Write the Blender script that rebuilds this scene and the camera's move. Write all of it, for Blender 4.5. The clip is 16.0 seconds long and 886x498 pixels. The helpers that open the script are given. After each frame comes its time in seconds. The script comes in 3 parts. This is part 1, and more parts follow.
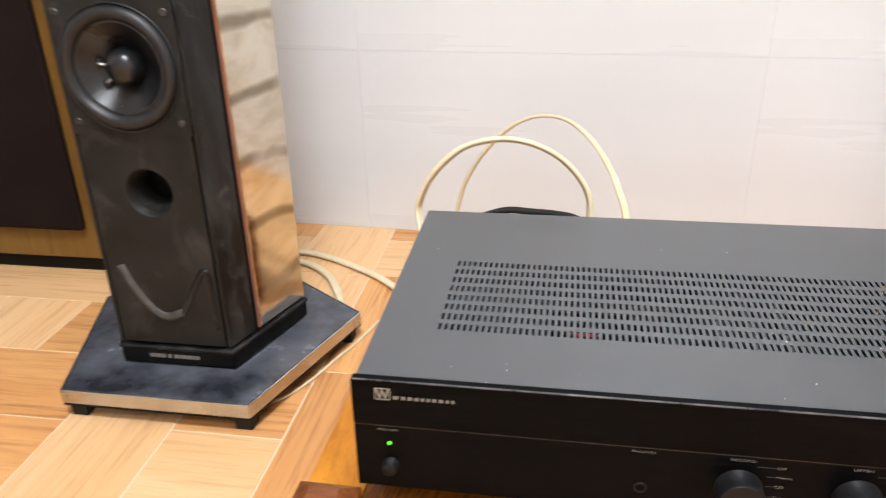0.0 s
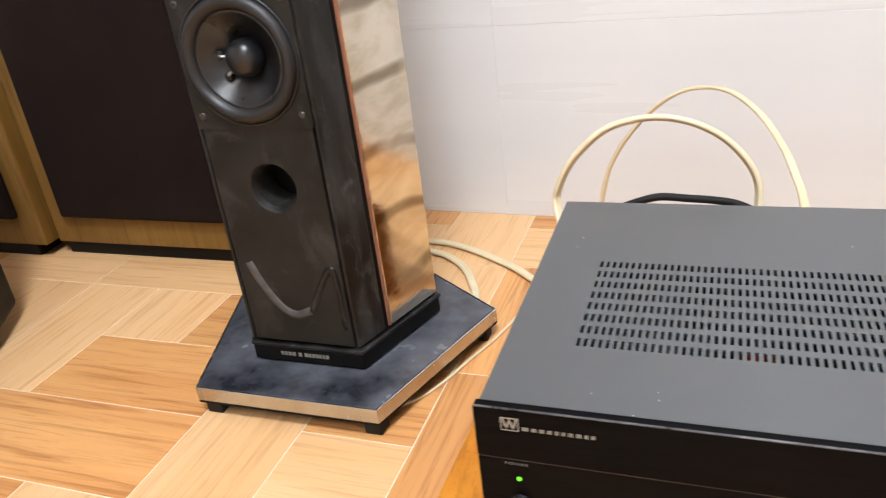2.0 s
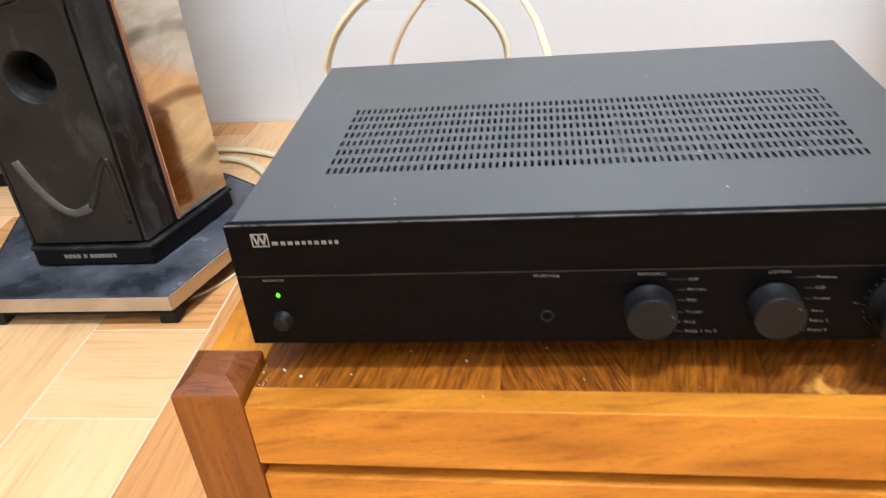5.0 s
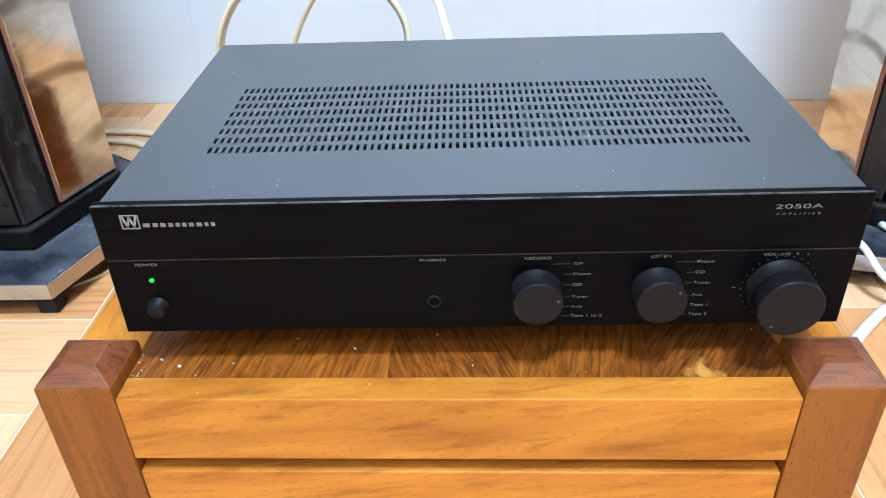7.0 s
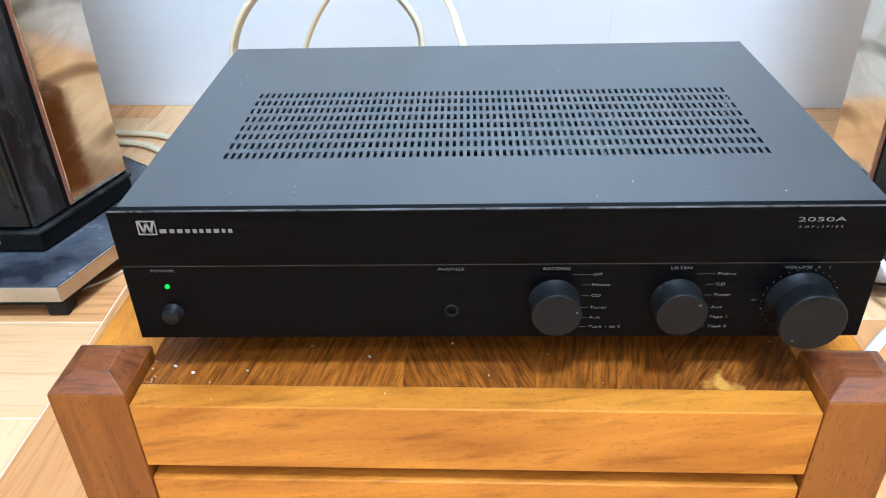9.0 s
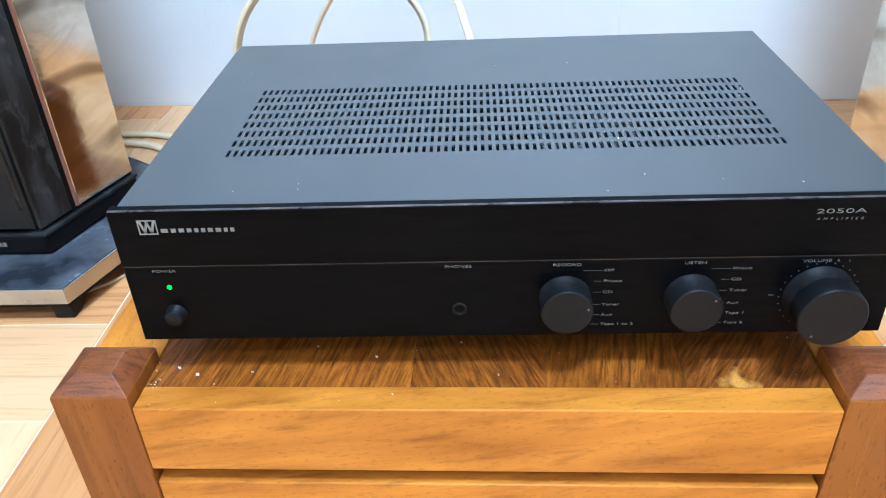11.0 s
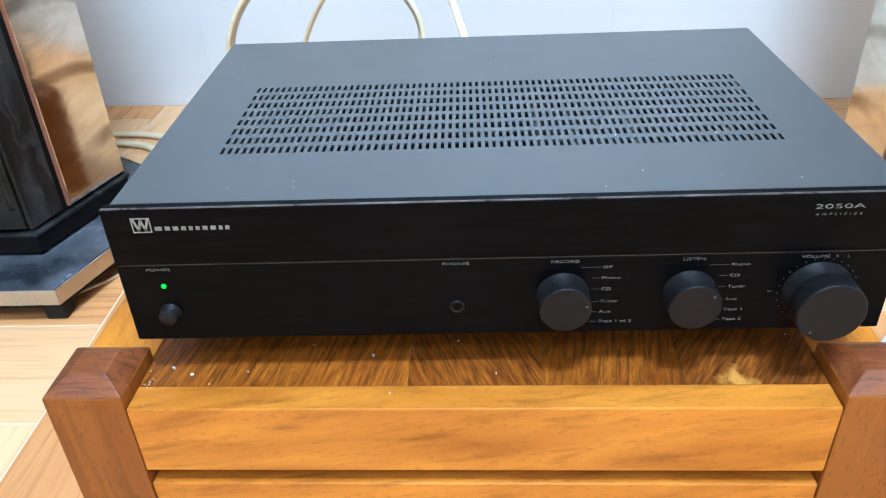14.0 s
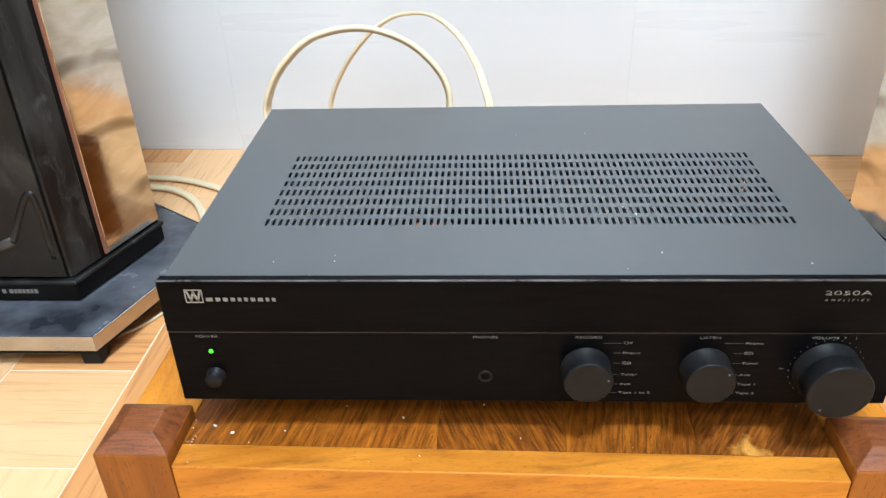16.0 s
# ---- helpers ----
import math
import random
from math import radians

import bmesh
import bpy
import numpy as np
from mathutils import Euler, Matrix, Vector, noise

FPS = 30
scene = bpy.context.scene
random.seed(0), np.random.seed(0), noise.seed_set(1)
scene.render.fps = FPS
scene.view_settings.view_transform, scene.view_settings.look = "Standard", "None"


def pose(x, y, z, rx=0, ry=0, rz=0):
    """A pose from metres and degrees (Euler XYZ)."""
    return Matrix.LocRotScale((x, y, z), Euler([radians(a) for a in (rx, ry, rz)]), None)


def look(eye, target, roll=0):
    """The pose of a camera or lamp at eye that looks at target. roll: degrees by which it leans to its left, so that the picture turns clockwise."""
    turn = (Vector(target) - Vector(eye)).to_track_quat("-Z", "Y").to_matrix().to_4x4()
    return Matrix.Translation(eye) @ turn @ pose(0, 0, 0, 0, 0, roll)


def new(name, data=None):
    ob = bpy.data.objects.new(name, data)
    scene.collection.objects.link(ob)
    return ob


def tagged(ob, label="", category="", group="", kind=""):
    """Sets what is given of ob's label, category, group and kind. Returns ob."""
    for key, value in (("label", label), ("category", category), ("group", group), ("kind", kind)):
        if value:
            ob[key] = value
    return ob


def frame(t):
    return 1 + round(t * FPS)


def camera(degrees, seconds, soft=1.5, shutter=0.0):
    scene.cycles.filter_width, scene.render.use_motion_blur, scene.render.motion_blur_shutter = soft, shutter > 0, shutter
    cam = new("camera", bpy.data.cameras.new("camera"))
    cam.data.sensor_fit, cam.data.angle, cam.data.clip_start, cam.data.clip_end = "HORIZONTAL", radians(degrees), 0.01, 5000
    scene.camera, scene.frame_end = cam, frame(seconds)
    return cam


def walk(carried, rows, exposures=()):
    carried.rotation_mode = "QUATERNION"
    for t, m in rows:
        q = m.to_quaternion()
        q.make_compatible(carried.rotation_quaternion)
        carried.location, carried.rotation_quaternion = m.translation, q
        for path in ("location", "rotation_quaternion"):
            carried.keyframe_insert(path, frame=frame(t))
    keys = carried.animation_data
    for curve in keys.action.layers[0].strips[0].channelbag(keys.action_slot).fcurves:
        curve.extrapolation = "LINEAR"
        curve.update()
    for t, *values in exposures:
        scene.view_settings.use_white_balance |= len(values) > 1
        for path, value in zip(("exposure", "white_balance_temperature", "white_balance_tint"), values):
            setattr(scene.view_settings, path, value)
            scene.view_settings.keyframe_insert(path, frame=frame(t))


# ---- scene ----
cam = camera(60.3, 16.0, 1.15, 0.5)
PATH = [
    (0, (-0.083, -0.397, 0.522), (-0.39, 1.386, -0.329), -1.4),
    (0.5, (-0.099, -0.45, 0.544), (-0.498, 1.325, -0.288), -0.9),
    (1, (-0.101, -0.447, 0.531), (-0.586, 1.304, -0.304), -1.5),
    (1.5, (-0.129, -0.387, 0.525), (-0.73, 1.314, -0.336), -3.8),
    (2, (-0.089, -0.324, 0.505), (-0.764, 1.342, -0.371), -7.3),
    (2.5, (-0.052, -0.315, 0.511), (-0.756, 1.323, -0.396), -9.6),
    (3, (-0.058, -0.344, 0.508), (-0.769, 1.288, -0.405), -10.4),
    (3.5, (-0.061, -0.341, 0.501), (-0.726, 1.295, -0.438), -10.1),
    (4, (-0.053, -0.327, 0.496), (-0.621, 1.326, -0.476), -8.9),
    (4.5, (-0.035, -0.33, 0.464), (-0.435, 1.348, -0.547), -7.0),
    (5, (-0.025, -0.376, 0.447), (-0.293, 1.315, -0.587), -6.0),
    (5.2, (-0.023, -0.388, 0.446), (-0.251, 1.31, -0.586), -5.7),
    (7.3, (-0.005, -0.364, 0.435), (-0.06, 1.326, -0.632), -1.9),
    (7.5, (-0.006, -0.363, 0.436), (-0.06, 1.328, -0.63), -1.8),
    (8, (-0.012, -0.361, 0.438), (-0.069, 1.332, -0.626), -1.6),
    (8.5, (-0.014, -0.364, 0.438), (-0.075, 1.331, -0.623), -1.6),
    (9, (-0.015, -0.362, 0.437), (-0.082, 1.332, -0.622), -1.6),
    (11.5, (-0.013, -0.349, 0.43), (-0.119, 1.342, -0.634), -3.1),
    (12, (-0.017, -0.344, 0.432), (-0.131, 1.343, -0.638), -3.4),
    (12.5, (-0.011, -0.343, 0.431), (-0.124, 1.343, -0.639), -3.5),
    (13, (-0.001, -0.337, 0.429), (-0.1, 1.352, -0.638), -3.1),
    (13.5, (-0.004, -0.346, 0.433), (-0.097, 1.346, -0.628), -3.0),
    (14, (-0.016, -0.352, 0.427), (-0.092, 1.343, -0.633), -2.6),
    (14.5, (-0.003, -0.367, 0.435), (-0.076, 1.328, -0.624), -2.5),
    (15, (0.002, -0.365, 0.431), (-0.084, 1.336, -0.618), -2.4),
    (15.5, (-0.014, -0.354, 0.446), (-0.107, 1.36, -0.58), -2.2),
    (16, (-0.028, -0.363, 0.466), (-0.126, 1.368, -0.531), -1.8),
]
walk(cam, [(t, look(eye, target, roll)) for t, eye, target, roll in PATH],
     [(0, 0.0, 6200, 12), (4.4, 0.05, 6150, 11), (5.4, 0.1, 5350, 6), (7.3, 0.15, 4800, 2), (9.2, 0.18, 4740, 2), (11.3, 0.19, 4570, 1), (12.7, 0.20, 4600, 1), (13.5, 0.19, 4750, 1), (14.5, 0.16, 4700, 1), (15.4, 0.16, 4790, 2), (16, 0.14, 5460, 4)])

# ---- light ----
W = bpy.data.worlds.new("room_world")
scene.world = W
W.use_nodes = True
W.node_tree.nodes["Background"].inputs[0].default_value = (0.9, 0.95, 1.0, 1)
W.node_tree.nodes["Background"].inputs[1].default_value = 0.3


# ---- materials ----
def ramp_mix(nt, fac, a, b):
    n = nt.nodes.new("ShaderNodeMix")
    n.data_type = "RGBA"
    nt.links.new(fac, n.inputs[0])
    for i, c in ((6, a), (7, b)):
        if isinstance(c, tuple):
            n.inputs[i].default_value = (*c, 1)
        else:
            nt.links.new(c, n.inputs[i])
    return n.outputs[2]


def remap(nt, value, lo, hi, a=0.0, b=1.0):
    n = nt.nodes.new("ShaderNodeMapRange")
    n.inputs[1].default_value, n.inputs[2].default_value = lo, hi
    n.inputs[3].default_value, n.inputs[4].default_value = a, b
    nt.links.new(value, n.inputs[0])
    return n.outputs[0]


def noise_at(nt, coord, scale, detail=3.0, rough=0.5, stretch=None, distort=0.0):
    if stretch:
        m = nt.nodes.new("ShaderNodeMapping")
        m.inputs["Scale"].default_value = stretch
        nt.links.new(coord, m.inputs[0])
        coord = m.outputs[0]
    n = nt.nodes.new("ShaderNodeTexNoise")
    n.inputs["Scale"].default_value, n.inputs["Detail"].default_value = scale, detail
    n.inputs["Roughness"].default_value, n.inputs["Distortion"].default_value = rough, distort
    nt.links.new(coord, n.inputs["Vector"])
    return n.outputs[0]


def start(name):
    m = bpy.data.materials.new(name)
    m.use_nodes = True
    nt = m.node_tree
    tc = nt.nodes.new("ShaderNodeTexCoord")
    return m, nt, nt.nodes["Principled BSDF"], tc.outputs["Object"]


def bump(nt, bsdf, height, strength, dist):
    b = nt.nodes.new("ShaderNodeBump")
    b.inputs["Strength"].default_value, b.inputs["Distance"].default_value = strength, dist
    nt.links.new(height, b.inputs["Height"])
    nt.links.new(b.outputs[0], bsdf.inputs["Normal"])


def surface(name, a, b, rough=(0.4, 0.55), metal=0.0, scale=30.0, fine=400.0, relief=0.15, depth=0.0005, stretch=None, spots=None, lo=0.35, hi=0.65, spec=0.5, slant=None):
    """Two-tone surface: broad variation and fine grain, with the gloss varying as well."""
    m, nt, p, co = start(name)
    if slant:
        turn = nt.nodes.new("ShaderNodeVectorRotate")
        turn.rotation_type = "EULER_XYZ"
        turn.inputs["Rotation"].default_value = slant
        nt.links.new(co, turn.inputs["Vector"])
        co = turn.outputs[0]
    big = noise_at(nt, co, scale, 4, 0.6, stretch)
    col = ramp_mix(nt, remap(nt, big, lo, hi), a, b)
    small = noise_at(nt, co, fine, 2, 0.6, stretch)
    if spots:
        s = noise_at(nt, co, spots[1], 5, 0.65, (1, 1, 0.6), 0.8)
        col = ramp_mix(nt, remap(nt, s, spots[2], spots[2] + (spots[3] if len(spots) > 3 else 0.05)), col, spots[0])
    nt.links.new(col, p.inputs["Base Color"])
    nt.links.new(remap(nt, big, 0.3, 0.7, rough[0], rough[1]), p.inputs["Roughness"])
    p.inputs["Metallic"].default_value = metal
    p.inputs["Specular IOR Level"].default_value = spec
    bump(nt, p, small, relief, depth)
    return m


def wood(name, light, mid, dark, scale=1.0, rough=0.35, axis=0, vary=0.25, rings=0.5, streak=0.62, long=0.09, fleck=0.0, wave=0.6, spec=0.3, patch=None, slant=None):
    """Sawn wood, grain along the object's own axis; each object takes its own cut of the log."""
    m, nt, p, co = start(name)
    info = nt.nodes.new("ShaderNodeObjectInfo")
    off = nt.nodes.new("ShaderNodeVectorMath")
    off.operation = "MULTIPLY_ADD"
    off.inputs[1].default_value = (7.3, 5.1, 3.7)
    nt.links.new(info.outputs["Random"], off.inputs[0])
    nt.links.new(co, off.inputs[2])
    c = off.outputs[0]
    if slant:
        turn = nt.nodes.new("ShaderNodeVectorRotate")
        turn.rotation_type = "EULER_XYZ"
        turn.inputs["Rotation"].default_value = slant
        nt.links.new(c, turn.inputs["Vector"])
        c = turn.outputs[0]
    s = [1.0, 1.0, 1.0]
    s[axis] = long
    s = tuple(v * scale for v in s)
    broad = noise_at(nt, c, 14, 4, 0.55, s, wave)
    lines = noise_at(nt, c, 95, 5, 0.65, tuple(v * (0.5 if i == axis else 1) for i, v in enumerate(s)), 0.4)
    pores = noise_at(nt, c, 420, 2, 0.5, s)
    col = ramp_mix(nt, remap(nt, broad, 0.32, 0.68), light, mid)
    k = nt.nodes.new("ShaderNodeMath")
    k.operation = "MULTIPLY"
    nt.links.new(remap(nt, lines, streak - 0.1, streak + 0.12), k.inputs[0])
    k.inputs[1].default_value = rings
    col = ramp_mix(nt, k.outputs[0], col, dark)
    p.inputs["Specular IOR Level"].default_value = spec
    if patch:
        sub_ = nt.nodes.new("ShaderNodeVectorMath")
        sub_.operation = "DISTANCE"
        warp = nt.nodes.new("ShaderNodeVectorMath")
        warp.operation = "MULTIPLY_ADD"
        nz = nt.nodes.new("ShaderNodeTexNoise")
        nz.inputs["Scale"].default_value = 70
        nt.links.new(co, nz.inputs["Vector"])
        nt.links.new(nz.outputs["Color"], warp.inputs[0])
        warp.inputs[1].default_value = (0.03, 0.03, 0)
        nt.links.new(co, warp.inputs[2])
        nt.links.new(warp.outputs[0], sub_.inputs[0])
        sub_.inputs[1].default_value = patch[0]
        col = ramp_mix(nt, remap(nt, sub_.outputs["Value"], patch[1], patch[1] * 0.55), col, patch[2])
    if fleck:
        fl = noise_at(nt, c, 560, 2, 0.5, tuple(v * (1.6 if i == axis else 1) for i, v in enumerate(s)), 0.3)
        q = nt.nodes.new("ShaderNodeMath")
        q.operation = "MULTIPLY"
        nt.links.new(remap(nt, fl, 0.60, 0.68), q.inputs[0])
        q.inputs[1].default_value = fleck
        col = ramp_mix(nt, q.outputs[0], col, dark)
    h = nt.nodes.new("ShaderNodeHueSaturation")
    nt.links.new(remap(nt, info.outputs["Random"], 0, 1, 1 - vary, 1 + vary), h.inputs["Value"])
    nt.links.new(col, h.inputs["Color"])
    nt.links.new(h.outputs[0], p.inputs["Base Color"])
    nt.links.new(remap(nt, lines, 0.3, 0.7, rough - 0.06, rough + 0.1), p.inputs["Roughness"])
    bump(nt, p, pores, 0.12, 0.0004)
    return m


def banded_steel(name):
    """Polished steel sheet, mottled and crossed by thin wavering dark bands."""
    m, nt, p, co = start(name)
    mottle = noise_at(nt, co, 26, 5, 0.62, (0.45, 0.45, 1.0), 1.2)
    fine = noise_at(nt, co, 260, 3, 0.6, (0.3, 0.3, 1.0))
    col = ramp_mix(nt, remap(nt, mottle, 0.40, 0.72), (0.74, 0.70, 0.60), (0.54, 0.47, 0.35))
    wave = nt.nodes.new("ShaderNodeTexWave")
    wave.bands_direction = "Z"
    for key, v in (("Scale", 4.2), ("Distortion", 2.4), ("Detail", 2.0), ("Detail Scale", 1.6), ("Detail Roughness", 0.55)):
        wave.inputs[key].default_value = v
    nt.links.new(co, wave.inputs["Vector"])
    k = nt.nodes.new("ShaderNodeMath")
    k.operation = "MULTIPLY"
    nt.links.new(remap(nt, wave.outputs["Fac"], 0.86, 0.99), k.inputs[0])
    nt.links.new(remap(nt, noise_at(nt, co, 9, 2), 0.34, 0.52, 0.0, 0.68), k.inputs[1])
    col = ramp_mix(nt, k.outputs[0], col, (0.14, 0.10, 0.06))
    nt.links.new(col, p.inputs["Base Color"])
    nt.links.new(remap(nt, fine, 0.3, 0.7, 0.07, 0.16), p.inputs["Roughness"])
    p.inputs["Metallic"].default_value = 1.0
    bump(nt, p, mottle, 0.09, 0.002)
    return m


M_TILE_LIGHT = wood("tile_pale_oak", (0.77, 0.495, 0.26), (0.70, 0.42, 0.195), (0.40, 0.19, 0.075), rough=0.3, vary=0.06, rings=0.6)
M_TILE_DARK = wood("tile_orange_oak", (0.70, 0.375, 0.145), (0.60, 0.285, 0.10), (0.33, 0.120, 0.035), rough=0.3, vary=0.08, rings=0.9, streak=0.60, wave=1.0)
M_GROUT = surface("cream_grout", (0.78, 0.66, 0.50), (0.70, 0.57, 0.41), (0.7, 0.8), fine=900)
M_WALL = surface("white_wall_tile", (0.695, 0.705, 0.714), (0.670, 0.680, 0.689), (0.25, 0.34), scale=9, fine=150, relief=0.12, depth=0.0006, stretch=(0.06, 1, 1))
M_PLASTER = surface("white_plaster", (0.80, 0.79, 0.77), (0.75, 0.74, 0.72), (0.7, 0.85), scale=3, fine=150)
M_JOINT = surface("wall_joint", (0.68, 0.69, 0.70), (0.65, 0.66, 0.67), (0.7, 0.8))
M_TEAK = wood("honey_teak", (0.61, 0.240, 0.023), (0.37, 0.124, 0.009), (0.12, 0.036, 0.005), scale=1.4, rough=0.36, vary=0.06, rings=0.5, streak=0.61, long=0.13, fleck=0.28, wave=2.2, spec=0.22, slant=(0, 0.16, -0.14))
TOP_ARGS = dict(spec=0.2, scale=4.6, rough=0.34, vary=0.24, rings=0.8, streak=0.53, long=0.16, wave=2.6, fleck=0.9, slant=(0, 0, 0.18))
M_TEAK_TOP = wood("brown_teak_boards", (0.39, 0.128, 0.010), (0.20, 0.054, 0.005), (0.05, 0.013, 0.002), **TOP_ARGS)
M_TEAK_DARK = wood("dark_figured_teak_board", (0.33, 0.106, 0.009), (0.155, 0.042, 0.004), (0.04, 0.010, 0.002), **{**TOP_ARGS, "wave": 5.5, "slant": (0, 0, -0.35)})
M_TEAK_KNOT = wood("teak_board_with_pale_sapwood", (0.27, 0.088, 0.009), (0.11, 0.030, 0.004), (0.03, 0.008, 0.002), patch=((-0.181, 0.026, 0.12), 0.0135, (0.50, 0.235, 0.04)), **{**TOP_ARGS, "wave": 5.5, "slant": (0, 0, 0.6)})
M_POST = wood("reddish_teak_post", (0.28, 0.096, 0.013), (0.20, 0.061, 0.008), (0.07, 0.02, 0.004), scale=1.2, rough=0.33, axis=2, vary=0.05, fleck=0.5, long=0.12, spec=0.2)
M_CAP = wood("dark_red_end_grain", (0.25, 0.080, 0.022), (0.155, 0.042, 0.011), (0.03, 0.008, 0.004), scale=3.0, rough=0.34, axis=0, vary=0.05, rings=0.6, streak=0.56, fleck=0.8, long=0.22, spec=0.5)
M_COVER = surface("satin_charcoal_steel", (0.050, 0.055, 0.060), (0.058, 0.063, 0.068), (0.30, 0.37), spec=0.95, scale=20, fine=2500, relief=0.08, depth=0.0002)
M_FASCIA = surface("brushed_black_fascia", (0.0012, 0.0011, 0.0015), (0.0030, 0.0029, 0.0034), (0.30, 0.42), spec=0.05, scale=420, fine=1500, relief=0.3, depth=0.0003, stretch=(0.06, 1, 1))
# grey that stands for the highlight on the fascia's top edge
M_EDGE = surface("edge_glint_grey", (0.035, 0.035, 0.04), (0.20, 0.20, 0.215), (0.25, 0.35), metal=0.6, scale=40)
M_KNOB = surface("black_knob_plastic", (0.0050, 0.0050, 0.0056), (0.0085, 0.0085, 0.0092), (0.38, 0.50), spec=0.17, scale=120, fine=1800, relief=0.25)
M_INK = surface("silver_grey_ink", (0.27, 0.25, 0.21), (0.22, 0.205, 0.17), (0.5, 0.6))
M_INK_DIM = surface("dim_grey_ink", (0.20, 0.185, 0.165), (0.16, 0.15, 0.13), (0.5, 0.6))
M_INK_SOFT = surface("soft_grey_ink", (0.11, 0.105, 0.10), (0.09, 0.085, 0.08), (0.5, 0.6))
M_INK_FAINT = surface("faint_grey_ink", (0.05, 0.048, 0.045), (0.04, 0.038, 0.035), (0.5, 0.6))
M_RUBBER = surface("black_rubber", (0.007, 0.007, 0.007), (0.011, 0.011, 0.011), (0.6, 0.75), spec=0.3, fine=900)
M_CHROME = banded_steel("banded_polished_steel")
M_TRIM = surface("bright_steel_trim", (0.58, 0.585, 0.60), (0.47, 0.475, 0.49), (0.16, 0.30), metal=1.0, scale=25, fine=60, relief=0.02)
M_COPPER = surface("copper_strip", (0.34, 0.15, 0.09), (0.28, 0.12, 0.07), (0.4, 0.5), metal=0.35, scale=30)
M_BAFFLE = surface("dusty_black_baffle", (0.0065, 0.0062, 0.0056), (0.016, 0.015, 0.0135), spec=0.25, rough=(0.45, 0.62), scale=14, fine=700, relief=0.3, depth=0.0006, spots=((0.045, 0.043, 0.039), 24, 0.54, 0.22))
M_PILLAR = surface("scuffed_black_pillar", (0.005, 0.005, 0.005), (0.032, 0.032, 0.031), (0.32, 0.6), scale=30, fine=300, relief=0.4, depth=0.0008, stretch=(1, 1, 0.35), lo=0.46, hi=0.72, spec=0.35, spots=((0.075, 0.075, 0.072), 46, 0.58, 0.2))
# lighter grey puts the groove's catch of light into its colour
M_SWOOSH = surface("lit_grey_moulding", (0.03, 0.03, 0.03), (0.07, 0.07, 0.068), (0.4, 0.55), scale=60)
M_CONE = surface("black_polymer_cone", (0.006, 0.0062, 0.0075), (0.009, 0.0095, 0.011), (0.26, 0.34), scale=30)
M_SURROUND = surface("black_rubber_surround", (0.006, 0.0062, 0.0075), (0.009, 0.0094, 0.0108), (0.4, 0.5), scale=30)
# the pale blue tone paints the laminate's sheen along with its dust
M_BASE_TOP = surface("dusty_sheen_black_laminate", (0.018, 0.020, 0.026), (0.165, 0.175, 0.205), (0.13, 0.34), scale=8, fine=600, relief=0.1, lo=0.38, hi=0.74, spots=((0.16, 0.17, 0.19), 120, 0.66, 0.14))
M_CABLE = surface("cream_cable", (0.74, 0.64, 0.44), (0.66, 0.55, 0.35), (0.4, 0.5), scale=18)
M_CABLE_WHITE = surface("white_cable", (0.80, 0.80, 0.80), (0.72, 0.72, 0.73), (0.35, 0.45), scale=18)
M_GRILLE = surface("dark_brown_cloth", (0.0092, 0.0053, 0.0045), (0.0135, 0.008, 0.0067), (0.8, 0.9), spec=0.12, scale=10, fine=1400, relief=0.5, depth=0.0006)
M_CABINET = wood("golden_oak_veneer", (0.22, 0.118, 0.027), (0.15, 0.076, 0.015), (0.045, 0.021, 0.006), scale=1.4, rough=0.4, axis=2, vary=0.06, rings=0.6)
M_PLINTH = surface("matt_black_plinth", (0.003, 0.003, 0.003), (0.005, 0.0047, 0.0047), (0.45, 0.55), spec=0.15)
M_VINYL = surface("black_grained_vinyl", (0.003, 0.003, 0.0034), (0.006, 0.006, 0.0066), (0.45, 0.6), spec=0.2, fine=260, relief=0.6, depth=0.001)
M_PCB = surface("dark_green_board", (0.012, 0.03, 0.018), (0.02, 0.045, 0.028), (0.4, 0.6), scale=120)
M_ALU = surface("dull_aluminium", (0.30, 0.30, 0.31), (0.4, 0.4, 0.41), (0.35, 0.5), metal=0.9)
M_RED = surface("red_component", (0.80, 0.04, 0.10), (0.68, 0.03, 0.07), (0.3, 0.4))
M_ORANGE = surface("orange_component", (0.45, 0.12, 0.03), (0.36, 0.09, 0.02), (0.3, 0.4))
M_DULL = surface("dull_grey_metal", (0.05, 0.047, 0.043), (0.09, 0.085, 0.08), (0.4, 0.5), metal=0.7)
M_CRUMB = surface("pale_dust", (0.75, 0.72, 0.66), (0.6, 0.57, 0.5), (0.8, 0.9))


def glow(name, colour, power):
    m, nt, p, co = start(name)
    p.inputs["Base Color"].default_value = (*colour, 1)
    p.inputs["Emission Color"].default_value = (*colour, 1)
    p.inputs["Emission Strength"].default_value = power
    return m


M_LED = glow("green_led", (0.10, 0.80, 0.010), 1.1)
M_LAMP = glow("lamp_diffuser", (1.0, 0.97, 0.92), 6.0)


# ---- mesh helpers ----
def part(name, bm, material, parent=None, label="", smooth=False):
    me = bpy.data.meshes.new(name)
    bmesh.ops.recalc_face_normals(bm, faces=bm.faces)
    bm.to_mesh(me)
    bm.free()
    if smooth:
        for f in me.polygons:
            f.use_smooth = True
    me.materials.append(material)
    ob = new(name, me)
    if parent:
        ob.parent = parent
    return tagged(ob, label)


def thing(name, m, label, category, group="", kind=""):
    ob = new(name)
    ob.matrix_world = m
    ob.empty_display_size = 0.05
    return tagged(ob, label, category, group, kind)


